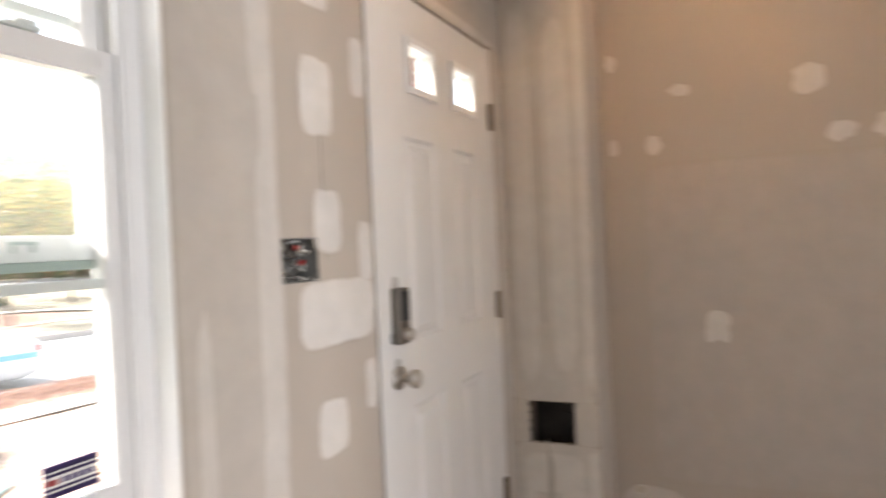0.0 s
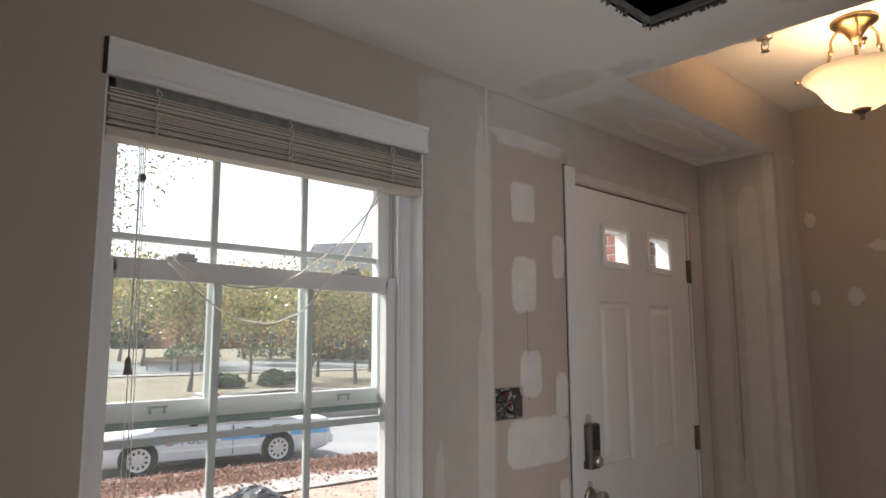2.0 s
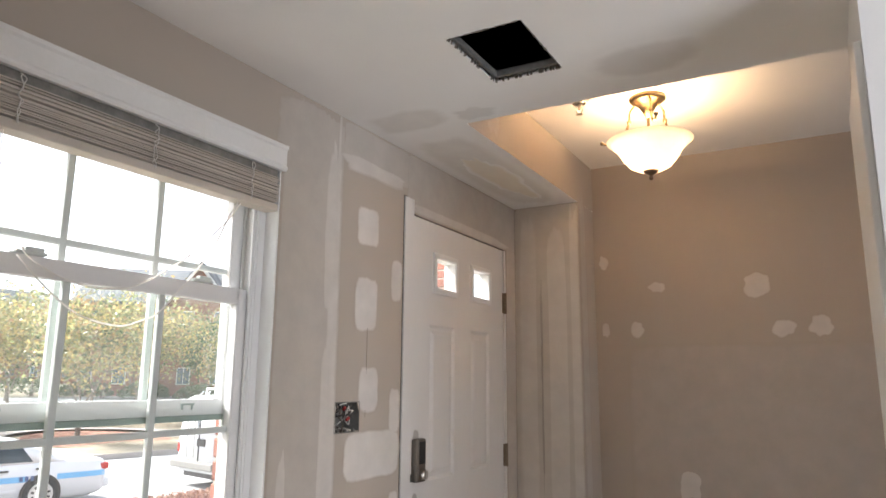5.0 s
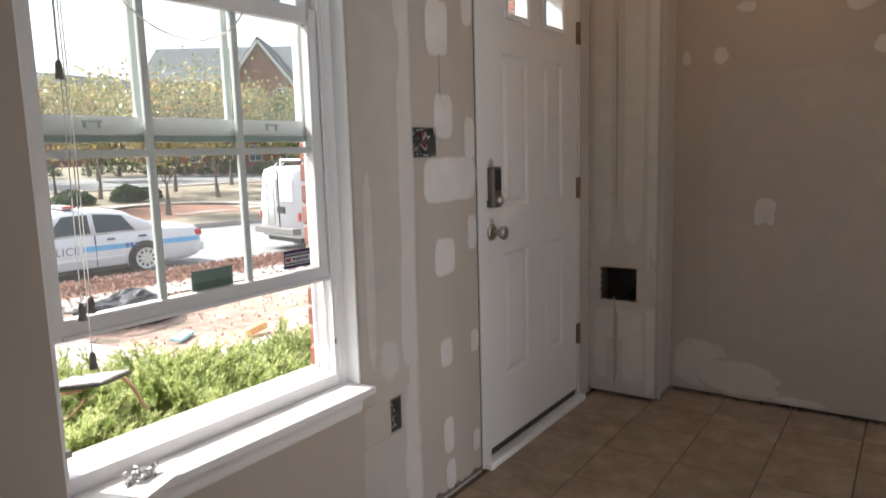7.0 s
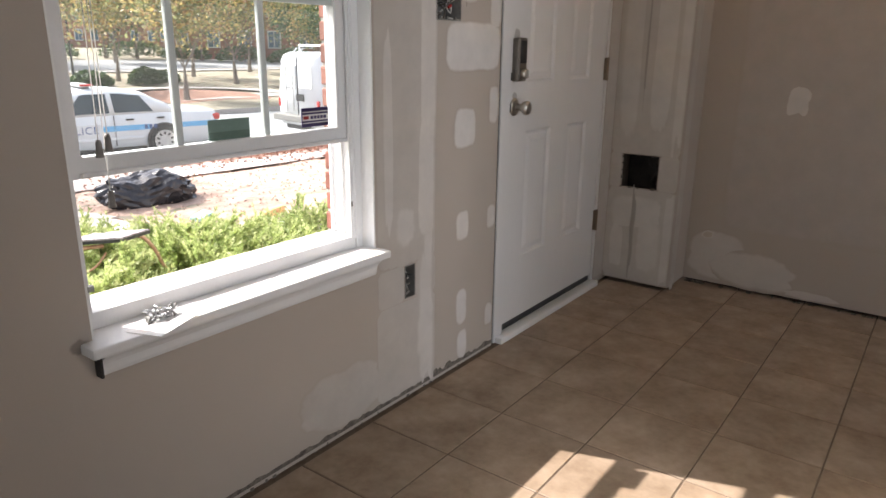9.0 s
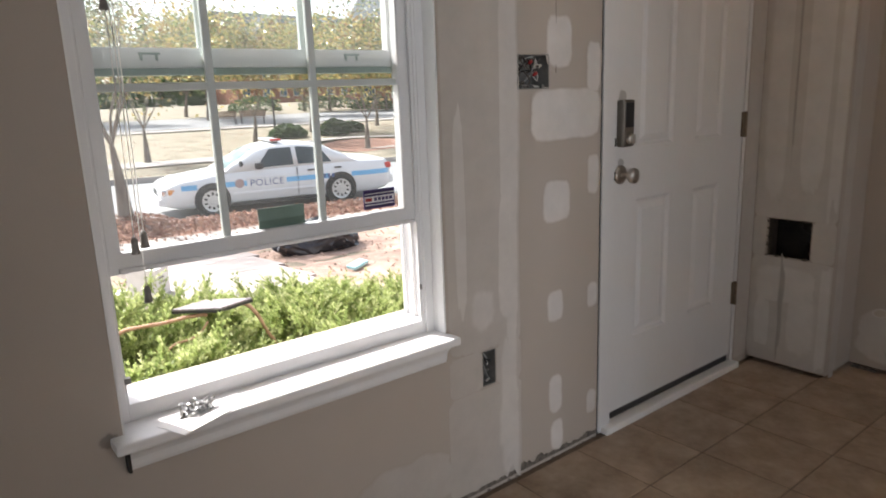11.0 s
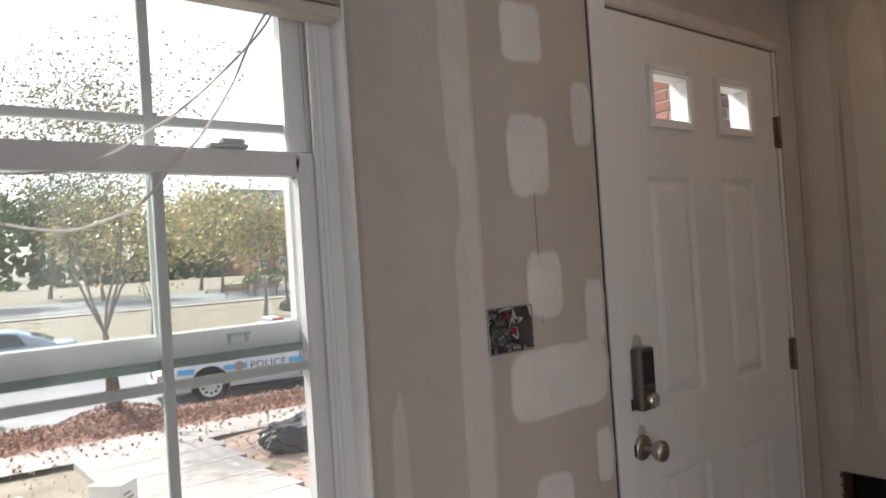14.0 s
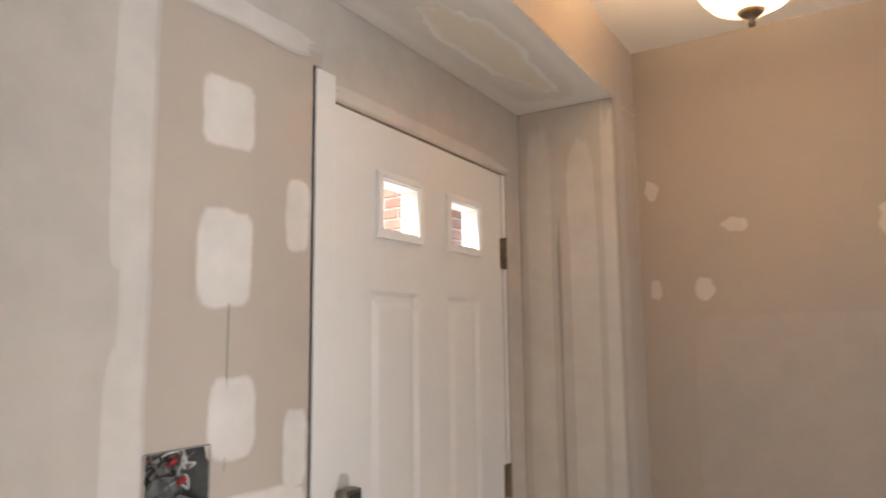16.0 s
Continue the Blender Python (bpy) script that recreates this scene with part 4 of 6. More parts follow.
def tassel(y, z, x=-0.032):
    part("tassel", lathe([(0, 0.018), (0.004, 0.018), (0.0065, 0.010), (0.007, -0.004), (0.0085, -0.014), (0.009, -0.018), (0, -0.018)], 14, Matrix.Translation((x, y, z))), M_TASSEL, blind, "grey-brown plastic tassel", True)


for y0, y1, z in ((0.098, 0.105, 1.441), (0.104, 0.101, 0.957), (0.110, 0.121, 0.968), (0.107, 0.113, 0.850)):
    part("pull_cord", tube(smooth_line([(-0.020, y0, 2.02), (-0.030, (y0 + y1) / 2 + 0.004, (2.02 + z) / 2), (-0.032, y1, z + 0.016)], 10), 0.0011, 6), M_CORD, blind, "thin pull cord", True)
    tassel(y1, z)
part("cord_knot", lathe([(0, 0.010), (0.006, 0.006), (0.008, 0), (0.005, -0.008), (0, -0.010)], 10, Matrix.Translation((-0.028, 0.112, 1.838))), M_TASSEL, blind, "tangled knot in the pull cord", True)
for pts in (
    ((-0.03, 0.775, 1.935), (-0.03, 0.73, 1.865), (-0.03, 0.685, 1.77), (-0.04, 0.637, 1.692), (-0.04, 0.609, 1.658), (-0.04, 0.58, 1.627), (-0.042, 0.533, 1.573), (-0.044, 0.484, 1.549), (-0.045, 0.425, 1.534), (-0.045, 0.33, 1.552), (-0.04, 0.25, 1.60), (-0.04, 0.18, 1.662)),
    ((-0.03, 0.782, 1.935), (-0.03, 0.742, 1.87), (-0.03, 0.655, 1.775), (-0.035, 0.59, 1.715), (-0.04, 0.558, 1.692), (-0.04, 0.499, 1.652), (-0.04, 0.445, 1.626), (-0.04, 0.383, 1.616), (-0.04, 0.325, 1.618), (-0.04, 0.261, 1.634), (-0.042, 0.205, 1.662), (-0.055, 0.196, 1.683))):
    part("loose_cord", tube(smooth_line(pts, 8), 0.0021, 6), M_CORD, blind, "loose white cord looping over the sash", True)

# ---- screws on the stool ----
m_paper = surface("white paper", (0.80, 0.80, 0.79), (0.86, 0.86, 0.85), 9, 120, 0.7, bump=0.05)
heap = thing("screw_heap", "small heap of zinc screws and wall anchors on the sill", "screws")
sheet = boxed(-0.042, 0.042, -0.098, 0.098, 0.0, 0.0012)
tagged(part("paper_sheet", sheet, m_paper), "small sheet of white paper on the sill under screws", "paper").matrix_world = pose(0.020, 0.190, 0.5695, 0, 0, 22)
rng = random.Random(9)
for k in range(52):
    a = rng.gauss(0, 1)
    x, y = 0.002 + rng.gauss(0, 0.009), 0.180 + rng.gauss(0, 0.018)
    L, r = rng.uniform(0.010, 0.020), rng.uniform(0.0018, 0.0030)
    s = lathe([(0, 0), (r * 2.1, 0.0), (r * 1.2, 0.003), (r, 0.005), (r * 1.15, 0.008), (r, 0.011), (r * 1.1, 0.014), (r * 0.8, L * 0.9), (0, L)], 8)
    part("screw", s, (M_SILVER, M_SILVER, M_STEEL, M_SILVER)[k % 4], heap).matrix_basis = pose(min(0.040, max(-0.02, x)), y, 0.572 + max(0.0, rng.gauss(0.007, 0.007)), 90 + rng.uniform(-35, 20), rng.uniform(-20, 20), rng.uniform(0, 360))

# ---- outdoors: ground, street ----
SKEW = 0.18                     # the street runs askew to the house
ROAD = -1.19


def ground_z(x, y=5.0):
    """The lawn falls to the sidewalk, the road lies a kerb lower, and the green rises behind it."""
    u = x - SKEW * (y - 5.0)
    if x > -1:
        return -0.45
    if x > -9.2:
        return -0.45 - 0.59 * (-x - 1.0) / 8.2
    if u > -12.06:
        return -1.04
    if u > -21.4:
        return ROAD
    return -1.1 + 0.03 * min(-x - 21.0, 60.0) if x < -21.0 else -1.1


def strip(name, x0, x1, y0, y1, lift, mat, label, category, kind="structure", nx=24, ny=24, parent=None, rough=0.0, skew=SKEW):
    """A sheet that follows the ground, between two lines along the street."""
    verts, faces = [], []
    for i in range(nx + 1):
        for j in range(ny + 1):
            y = y0 + (y1 - y0) * j / ny
            x = x0 + (x1 - x0) * i / nx
            xs = x + skew * (y - 5.0)
            z = ground_z(xs, y) + lift + rough * (noise.noise((x * 1.3, y * 1.3, 0.0)) + 0.5 * noise.noise((x * 4.1, y * 4.1, 2.0)))
            verts.append((xs, y, z))
    for i in range(nx):
        for j in range(ny):
            k = i * (ny + 1) + j
            faces.append((k, k + 1, k + ny + 2, k + ny + 1))
    ob = mesh_part(name, verts, faces, mat, parent)
    return tagged(ob, label, category, kind=kind) if category else ob


gv, gf = [], []
gx = [-0.28, -1, -2, -3, -4.5, -6, -7.5, -9.2, -12.03, -12.07, -16, -21.38, -21.42, -30, -45, -60, -81, -150, -600]
gy = [-400, -150, -60, -25, -10, -4, 0, 3, 6, 10, 16, 25, 45, 80, 160, 400]
for x in gx:
    for y in gy:
        xs = x + SKEW * (min(max(y, -60), 80) - 5.0) if -40 < x < -9.5 else x
        gv.append((xs, y, ground_z(xs, y) - 0.03 if x > -12.05 or x < -21.4 else ROAD - 0.03))
for i in range(len(gx) - 1):
    for j in range(len(gy) - 1):
        k = i * len(gy) + j
        gf.append((k, k + 1, k + len(gy) + 1, k + len(gy)))
tagged(mesh_part("ground", gv, gf, M_LAWN), "dry yellow-brown autumn lawn sloping to the street", "ground", kind="structure")
strip("soil_bed", -9.7, -1.2, 3.2, 14.0, -0.005, M_SOIL, "bare orange clay bed with wood mulch", "soil", rough=0.05, nx=100, ny=120, skew=0.0)
strip("mulch_strip", -12.0, -10.12, -14, 30, 0.035, M_LEAFLITTER, "mulched tree strip beside the kerb", "soil", rough=0.04, nx=10, ny=90, skew=0.14)
strip("pavement", -10.22, -9.08, -40, 60, 0.045, M_CONC, "pale concrete sidewalk", "pavement", nx=2, ny=60, skew=0.1)
strip("road", -21.3, -12.12, -60, 80, 0.0, M_ASPHALT, "sun-bleached grey asphalt street", "road", nx=6, ny=60)
strip("pavement_far", -26.2, -24.6, -60, 30, 0.02, M_CONC, "pale concrete sidewalk across the street", "pavement", nx=3, ny=40, skew=0.07)
strip("road_far", -56.0, -44.0, -90, 160, 0.03, M_ASPHALT, "far sunlit street beyond the green", "road", nx=6, ny=40, skew=0.07)
strip("pavement_green", -43.4, -41.8, -60, 120, 0.04, M_CONC, "pale path along the far street", "pavement", nx=3, ny=40, skew=0.07)
kb = bmesh.new()
for x, y0, y1 in ((-12.06, -40, 60), (-21.38, -40, 60)):
    n = 40
    for k in range(n):
        a, b = y0 + (y1 - y0) * k / n, y0 + (y1 - y0) * (k + 1) / n
        pts = []
        for y in (a, b):
            xo = x + SKEW * (y - 5)
            pts.append([(xo - 0.08, y, -1.26), (xo - 0.08, y, -1.025), (xo + 0.08, y, -1.015), (xo + 0.08, y, -1.26)])
        vs = [[kb.verts.new(p) for p in r] for r in pts]
        for i in range(3):
            kb.faces.new((vs[0][i], vs[0][i + 1], vs[1][i + 1], vs[1][i]))
tagged(part("kerb", kb, M_CONC), "concrete kerbs along the street", "kerb", kind="structure")
# brick paved corner across the street
pl = [(-24.5 + 5.2 * math.cos(t), 17.5 + 4.6 * math.sin(t)) for t in [2 * math.pi * k / 40 for k in range(40)]]
tagged(mesh_part("ring_path", [(x, y, ground_z(x) + 0.05) for x, y in pl] + [(-24.5 + 0.76 * (x + 24.5), 17.5 + 0.76 * (y - 17.5), ground_z(x) + 0.05) for x, y in pl], [(k, (k + 1) % 40, 40 + (k + 1) % 40, 40 + k) for k in range(40)], M_CONC), "curved pale path at the corner of the green", "path", kind="structure")
tagged(mesh_part("mulch_circle", [(-24.5 + 0.58 * (x + 24.5), 17.2 + 0.58 * (y - 17.5), ground_z(x) + 0.04) for x, y in pl], [tuple(range(40))], M_LEAFLITTER), "red-brown mulch round planted trees", "soil", kind="structure")
# walkway slabs from the sidewalk to the porch
walkway = thing("walkway", "pale concrete walk from the sidewalk to the porch", "walkway", kind="structure")
for k in range(7):
    x1, x0 = -9.42 + k * 1.02, -9.42 + (k + 1) * 1.02 - 0.015
    ya, yb = 1.84 - 0.02 * k, 3.58 - 0.10 * min(k, 4)
    mesh_part("slab", [(x, y, ground_z(x) + h) for h in (0.05, -0.1) for x, y in ((x1, ya), (x0, ya), (x0, yb), (x1, yb))], [(0, 1, 2, 3), (0, 1, 5, 4), (1, 2, 6, 5), (2, 3, 7, 6), (3, 0, 4, 7)], M_CONC, walkway)
tagged(part("porch_slab", boxed(-2.2, -0.275, 2.05, 3.9, -0.6, -0.15, bevel=0.01), M_CONC), "concrete porch slab before the door", "porch", kind="structure")

# mulch heaped round the foot of the street tree, and leaf litter on the strip
TREE = (-11.75, 2.87)


def mound(x, y):
    return 0.26 * max(0.0, 1.0 - ((x - TREE[0]) ** 2 + (y - TREE[1]) ** 2) / 1.1) ** 1.3


mv = [(TREE[0], TREE[1], ground_z(*TREE) + 0.27)]
for k in range(1, 9):
    for j in range(28):
        a = 2 * math.pi * j / 28
        x, y = TREE[0] + 0.15 * k * math.cos(a), TREE[1] + 0.15 * k * math.sin(a)
        mv.append((x, y, ground_z(*TREE) + mound(x, y) + 0.02 * noise.noise((x * 5, y * 5, 0)) - (0.0 if k < 7 else 0.06)))
mf = [(0, 1 + j, 1 + (j + 1) % 28) for j in range(28)] + [(1 + 28 * k + j, 29 + 28 * k + j, 29 + 28 * k + (j + 1) % 28, 1 + 28 * k + (j + 1) % 28) for k in range(7) for j in range(28)]
tagged(mesh_part("mulch_mound", mv, mf, M_LEAFLITTER), "red-brown mulch heaped round a street tree", "soil", kind="structure")
rng = random.Random(3)
lv, lf = [], []
for k in range(14000):
    y = rng.uniform(-3, 15)
    x = rng.gauss(-11.1, 0.5)
    if rng.random() < 0.12:
        x = rng.uniform(-12.8, -8.6)
    xx = x + 0.14 * (y - 5)
    z, r, a = ground_z(xx, y) + 0.05 + rng.uniform(0, 0.03) + mound(xx, y), rng.uniform(0.02, 0.045), rng.uniform(0, 6.28)
    tilt = rng.uniform(-0.03, 0.03)
    i = len(lv)
    for c in range(4):
        b = a + c * math.pi / 2
        lv.append((xx + r * math.cos(b), y + r * math.sin(b) * 0.7, z + (tilt if c % 2 else -tilt)))
    lf.append((i, i + 1, i + 2, i + 3))
tagged(mesh_part("leaf_litter", lv, lf, M_LITTER), "red-brown fallen leaves along the kerb", "leaves", kind="stuff")
cv, cf = [], []
for k in range(1500):
    x, y = rng.uniform(-9.4, -2.0), rng.uniform(3.3, 11.0)
    r, z = rng.uniform(0.01, 0.03), ground_z(x) + 0.015
    i, a = len(cv), rng.uniform(0, 6.28)
    for c in range(3):
        cv.append((x + r * math.cos(a + c * 2.1), y + r * math.sin(a + c * 2.1), z))
    cv.append((x, y, z + r * 0.5 + 0.012))
    cf += [(i, i + 1, i + 3), (i + 1, i + 2, i + 3), (i + 2, i, i + 3)]
tagged(mesh_part("clods", cv, cf, M_SOIL), "clods and chips on the bare bed", "soil", kind="stuff")


# ---- trees and shrubs ----
def tree(base, height, spread, mat, leaves, leaf, seed, label, fork=0.3, lean=0.0, lift=0.0, loose=1.0, deep=3, thin=0.0, group="street trees"):
    """A tapered trunk that forks into limbs, with many small leaves about the twig ends."""
    rng = random.Random(seed)
    x0, y0 = base
    t = thing("tree", label, "tree", (x0, y0, ground_z(x0, y0) - 0.03 + lift), group=group)
    bm, tips = bmesh.new(), []

    def limb(p, d, length, r, level):
        pts, rad, q, dd = [p], [r], p.copy(), d.copy()
        for k in range(4):
            dd = (dd + Vector((rng.gauss(0, 0.13 if level else 0.045), rng.gauss(0, 0.13 if level else 0.045), 0.10 if level else 0.0))).normalized()
            q = q + dd * length / 4
            pts.append(q.copy())
            rad.append(r * (1 - 0.17 * (k + 1)))
            if level >= 2:
                tips.append((q.copy(), length))
        tube(pts, rad, 7 if level < 2 else 4, bm, False)
        if level < deep:
            n = (5, 4, 3, 3)[level]
            for k in range(n):
                a = 2 * math.pi * (k + rng.random() * 0.6) / n
                up = (0.95, 0.75, 0.5, 0.35)[level]
                nd = (dd * 0.5 + Vector((math.cos(a) * spread, math.sin(a) * spread, up))).normalized()
                start = pts[-1] if k < 2 or level == 0 else pts[2 + k % 2]
                limb(start, nd, length * ((0.85 if level == 0 else 0.68) * rng.uniform(0.8, 1.2)) if level else height * (1 - fork) * 0.42 * rng.uniform(0.85, 1.15), rad[-1] * 0.62, level + 1)

    limb(Vector((0, 0, 0)), Vector((lean, 0.0, 1)).normalized(), height * fork, height * 0.022, 0)
    part("trunk", bm, M_BARK, t, "", True)
    v, f = [], []
    for k in range(leaves):
        c, ln = tips[rng.randrange(len(tips))]
        c = c + Vector((rng.gauss(0, 1), rng.gauss(0, 1), rng.gauss(0, 0.8))) * (0.30 * ln + 0.04 * height) * loose
        if c.z < max(1.6, height * fork * 0.75) or rng.random() < thin * (c.z / height - 0.42):
            continue
        u = Vector((rng.gauss(0, 1), rng.gauss(0, 1), rng.gauss(0, 0.7))).normalized()
        w = u.cross(Vector((rng.gauss(0, 1), rng.gauss(0, 1), rng.gauss(0, 1)))).normalized()
        s = leaf * rng.uniform(0.6, 1.3)
        i = len(v)
        v += [c - u * s, c + w * s * 0.55, c + u * s, c - w * s * 0.55]
        f.append((i, i + 1, i + 2, i + 3))
    mesh_part("crown", v, f, mat, t)
    return t


def shrub(base, radius, height, mat, n, leaf, seed, label, category="shrub", group=""):
    rng = random.Random(seed)
    t = thing("shrub", label, category, (base[0], base[1], ground_z(base[0]) - 0.03), group=group)
    v, f = [], []
    for k in range(n):
        a, b = rng.uniform(0, 6.283), math.asin(rng.uniform(0, 1))
        r = rng.uniform(0.72, 1.0) * (1 + 0.12 * noise.noise((math.cos(a) * 2 + seed, math.sin(a) * 2, b * 2)))
        c = Vector((math.cos(a) * math.cos(b) * radius * r, math.sin(a) * math.cos(b) * radius * r, 0.12 * height + math.sin(b) * height * r * 0.9))
        u = Vector((rng.gauss(0, 1), rng.gauss(0, 1), rng.gauss(0, 1))).normalized()
        w = u.cross(Vector((rng.gauss(0, 1), rng.gauss(0, 1), rng.gauss(0, 1)))).normalized()
        s = leaf * rng.uniform(0.6, 1.3)
        i = len(v)
        v += [c - u * s, c + w * s * 0.6, c + u * s, c - w * s * 0.6]
        f.append((i, i + 1, i + 2, i + 3))
    mesh_part("foliage", v, f, mat, t)
    bm = bmesh.new()
    for k in range(5):
        tube([(0, 0, 0), (radius * 0.5 * math.cos(k * 1.3), radius * 0.5 * math.sin(k * 1.3), height * 0.7)], [0.03, 0.01], 5, bm)
    part("stems", bm, M_BARK, t)
    return t


tree(TREE, 6.6, 0.74, M_LEAF_G, 17000, 0.038, 23, "young street tree with thinning green and red leaves", 0.205, lift=0.27, loose=0.42, deep=4, thin=1.7)
tree((-13.2, -7.3), 6.0, 0.75, M_LEAF_G, 2500, 0.07, 12, "young street tree in the mulch strip", 0.24)
for k, (x, y, h, m, n, lf_) in enumerate((
    (-52.0, 36.0, 8.0, M_LEAF_Y, 4200, 0.17), (-50.5, 27.5, 8.0, M_LEAF_Y, 4200, 0.17), (-51.0, 19.0, 8.5, M_LEAF_Y, 4200, 0.17), (-53.0, 11.0, 8.5, M_LEAF_Y, 4000, 0.17), (-45.0, 42.6, 8.0, M_LEAF_Y, 4200, 0.17), (-40.5, 37.0, 7.0, M_LEAF_D, 4000, 0.14), (-36.0, 34.5, 6.5, M_LEAF_Y, 4000, 0.13), (-56.0, 3.0, 9.5, M_LEAF_D, 3800, 0.18), (-64.0, -6.0, 11.0, M_LEAF_D, 3800, 0.2),(-24.1, 16.0, 6.5, M_LEAF_Y, 3600, 0.10), (-30.5, 23.3, 7.0, M_LEAF_Y, 3600, 0.11), (-34.6, 18.9, 6.5, M_LEAF_Y, 3200, 0.11), (-36.2, 24.5, 7.0, M_LEAF_Y, 3000, 0.11),
                                         (-31.1, 13.9, 6.5, M_LEAF_Y, 3000, 0.11), (-26.0, 7.3, 6.5, M_LEAF_Y, 2600, 0.10), (-38.5, 30.5, 7.5, M_LEAF_Y, 3200, 0.12), (-28.5, 29.0, 6.0, M_LEAF_D, 2600, 0.10),
                                         (-58.5, 31.0, 8.5, M_LEAF_Y, 3400, 0.16), (-68.0, 40.0, 8.5, M_LEAF_Y, 3400, 0.16), (-59.0, 20.0, 9.0, M_LEAF_Y, 3400, 0.16), (-61.0, 54.0, 9.0, M_LEAF_Y, 3200, 0.16), (-63.0, 9.0, 10.0, M_LEAF_D, 3200, 0.18), (-57.0, 33.0, 7.5, M_LEAF_D, 3000, 0.15))):
    tree((x, y), h, 0.85, m, int(n * 1.35), lf_ * 0.95, 30 + k, "autumn tree with yellow leaves on the green" if m == M_LEAF_Y else "leafy green tree beyond the street", 0.20, rng.uniform(-0.12, 0.12), group="trees on the green")
for k, (x, y, r, h) in enumerate(((-31.8, 18.8, 0.85, 0.88), (-32.4, 16.3, 1.0, 0.7), (-33.0, 20.6, 0.8, 0.6), (-58.5, 26.0, 2.5, 1.6), (-58.5, 33.5, 3.0, 1.5), (-50.0, 38.6, 2.2, 1.5), (-46.5, 41.4, 2.2, 1.4), (-53.6, 35.6, 2.2, 1.4))):
    shrub((x, y), r, h, M_LEAF_D, 1500, 0.11, 60 + k, "clipped round dark green shrub", group="round shrubs")
# far wood
rng = random.Random(8)
v, f = [], []
for k in range(16000):
    a = rng.uniform(-110, 200)
    top = (11 if a < 20 else 6) + 3.0 * noise.noise((a * 0.06, 0, 0)) + 2.5 * noise.noise((a * 0.21, 3, 0))
    c = Vector((-110 + rng.uniform(-4, 4), a, 0.6 + top * rng.random() ** 0.8))
    u = Vector((rng.gauss(0, 0.5), rng.gauss(0, 1), rng.gauss(0, 1))).normalized()
    w = u.cross(Vector((1, rng.gauss(0, 0.4), rng.gauss(0, 0.4)))).normalized()
    s = rng.uniform(0.4, 1.0)
    i = len(v)
    v += [c - u * s, c + w * s * 0.7, c + u * s, c - w * s * 0.7]
    f.append((i, i + 1, i + 2, i + 3))
tagged(mesh_part("far_wood", v, f, M_LEAF_D), "dark green wood on the horizon", "woods", kind="stuff")


def juniper(x, y, rx, ry, h, heads, seed):
    """A spreading juniper: arching branch heads, each one a tuft of feathery sprays, with dark gaps between them."""
    rng = random.Random(seed)
    t = thing("juniper", "bright green spreading juniper under the window", "juniper", (x, y, ground_z(x) - 0.03), group="junipers under the window")
    v, f = [], []
    for k in range(heads):
        a, q = rng.uniform(0, 6.283), math.sqrt(rng.random())
        bx, by = rx * q * math.cos(a), ry * q * math.sin(a)
        top = h * (1 - 0.42 * q * q) * (0.93 + 0.16 * noise.noise((bx * 2.6 + seed, by * 2.6, 0))) + rng.gauss(-0.02, 0.035)
        sw = a + rng.gauss(0, 0.5)
        axis = Vector((math.cos(sw), math.sin(sw), rng.uniform(0.7, 1.5))).normalized()
        reach = rng.uniform(0.16, 0.34)
        tip = Vector((bx, by, top))
        for j in range(rng.randint(26, 38)):
            back = rng.random() ** 1.3
            d = (axis + Vector((rng.gauss(0, 0.36), rng.gauss(0, 0.36), rng.gauss(0.1, 0.28)))).normalized()
            L, m = rng.uniform(0.075, 0.145) * (1.1 - 0.3 * back), 11
            p = tip - axis * reach * back - Vector((0, 0, 0.10 * back * back)) - d * L * 0.4
            side = d.cross(Vector((rng.gauss(0, 1), rng.gauss(0, 1), rng.gauss(0, 1)))).normalized()
            up = side.cross(d)
            i = len(v)
            for c in range(m + 1):
                s_ = c / m
                v.append(p + d * L * s_ - Vector((0, 0, 0.10 * L * s_ * s_)))
            for c in range(m):
                for e in range(2):
                    w = side * math.cos(c * 2.1 + e * 3.14) + up * math.sin(c * 2.1 + e * 3.14)
                    v.append(v[i + c] + (d * 1.1 + w * 0.6).normalized() * L * (0.22 - 0.10 * c / m) * rng.uniform(0.8, 1.25))
                    f.append((i + c, i + c + 1, len(v) - 1))
    mesh_part("sprays", v, f, M_JUNIPER, t)
    bm = bmesh.new()
    for k in range(9):
        a = k * 0.7
        tube([(0, 0, 0), (rx * 0.4 * math.cos(a), ry * 0.4 * math.sin(a), h * 0.35), (rx * 0.75 * math.cos(a), ry * 0.75 * math.sin(a), h * 0.5)], [0.02, 0.012, 0.005], 5, bm)
    part("stems", bm, M_BARK, t)


juniper(-1.12, 0.28, 0.90, 0.80, 1.05, 820, 1)
juniper(-1.30, 1.12, 0.95, 0.85, 0.92, 820, 2)
juniper(-1.25, 1.75, 0.80, 0.60, 0.83, 430, 6)
juniper(-1.10, -0.50, 0.85, 0.70, 1.06, 520, 4)
for pts, r in ((((-1.06, 0.70, 0.47), (-1.05, 0.735, 0.454), (-1.04, 0.77, 0.40), (-1.05, 0.802, 0.331), (-1.06, 0.86, 0.23), (-1.07, 0.90, 0.15)), 0.0075),
               (((-1.02, 0.22, 0.44), (-1.0, 0.256, 0.478), (-0.99, 0.33, 0.482), (-1.0, 0.399, 0.475), (-1.0, 0.48, 0.478), (-1.0, 0.553, 0.471)), 0.007),
               (((-0.96, 0.38, 0.37), (-0.95, 0.408, 0.403), (-0.95, 0.474, 0.410), (-0.95, 0.51, 0.43), (-0.96, 0.54, 0.456)), 0.004)):
    tagged(part("dead_branch", tube(smooth_line(pts, 5), r, 6), M_BRANCH, None, "", True), "bare pinkish dead branch across the juniper", "branch")

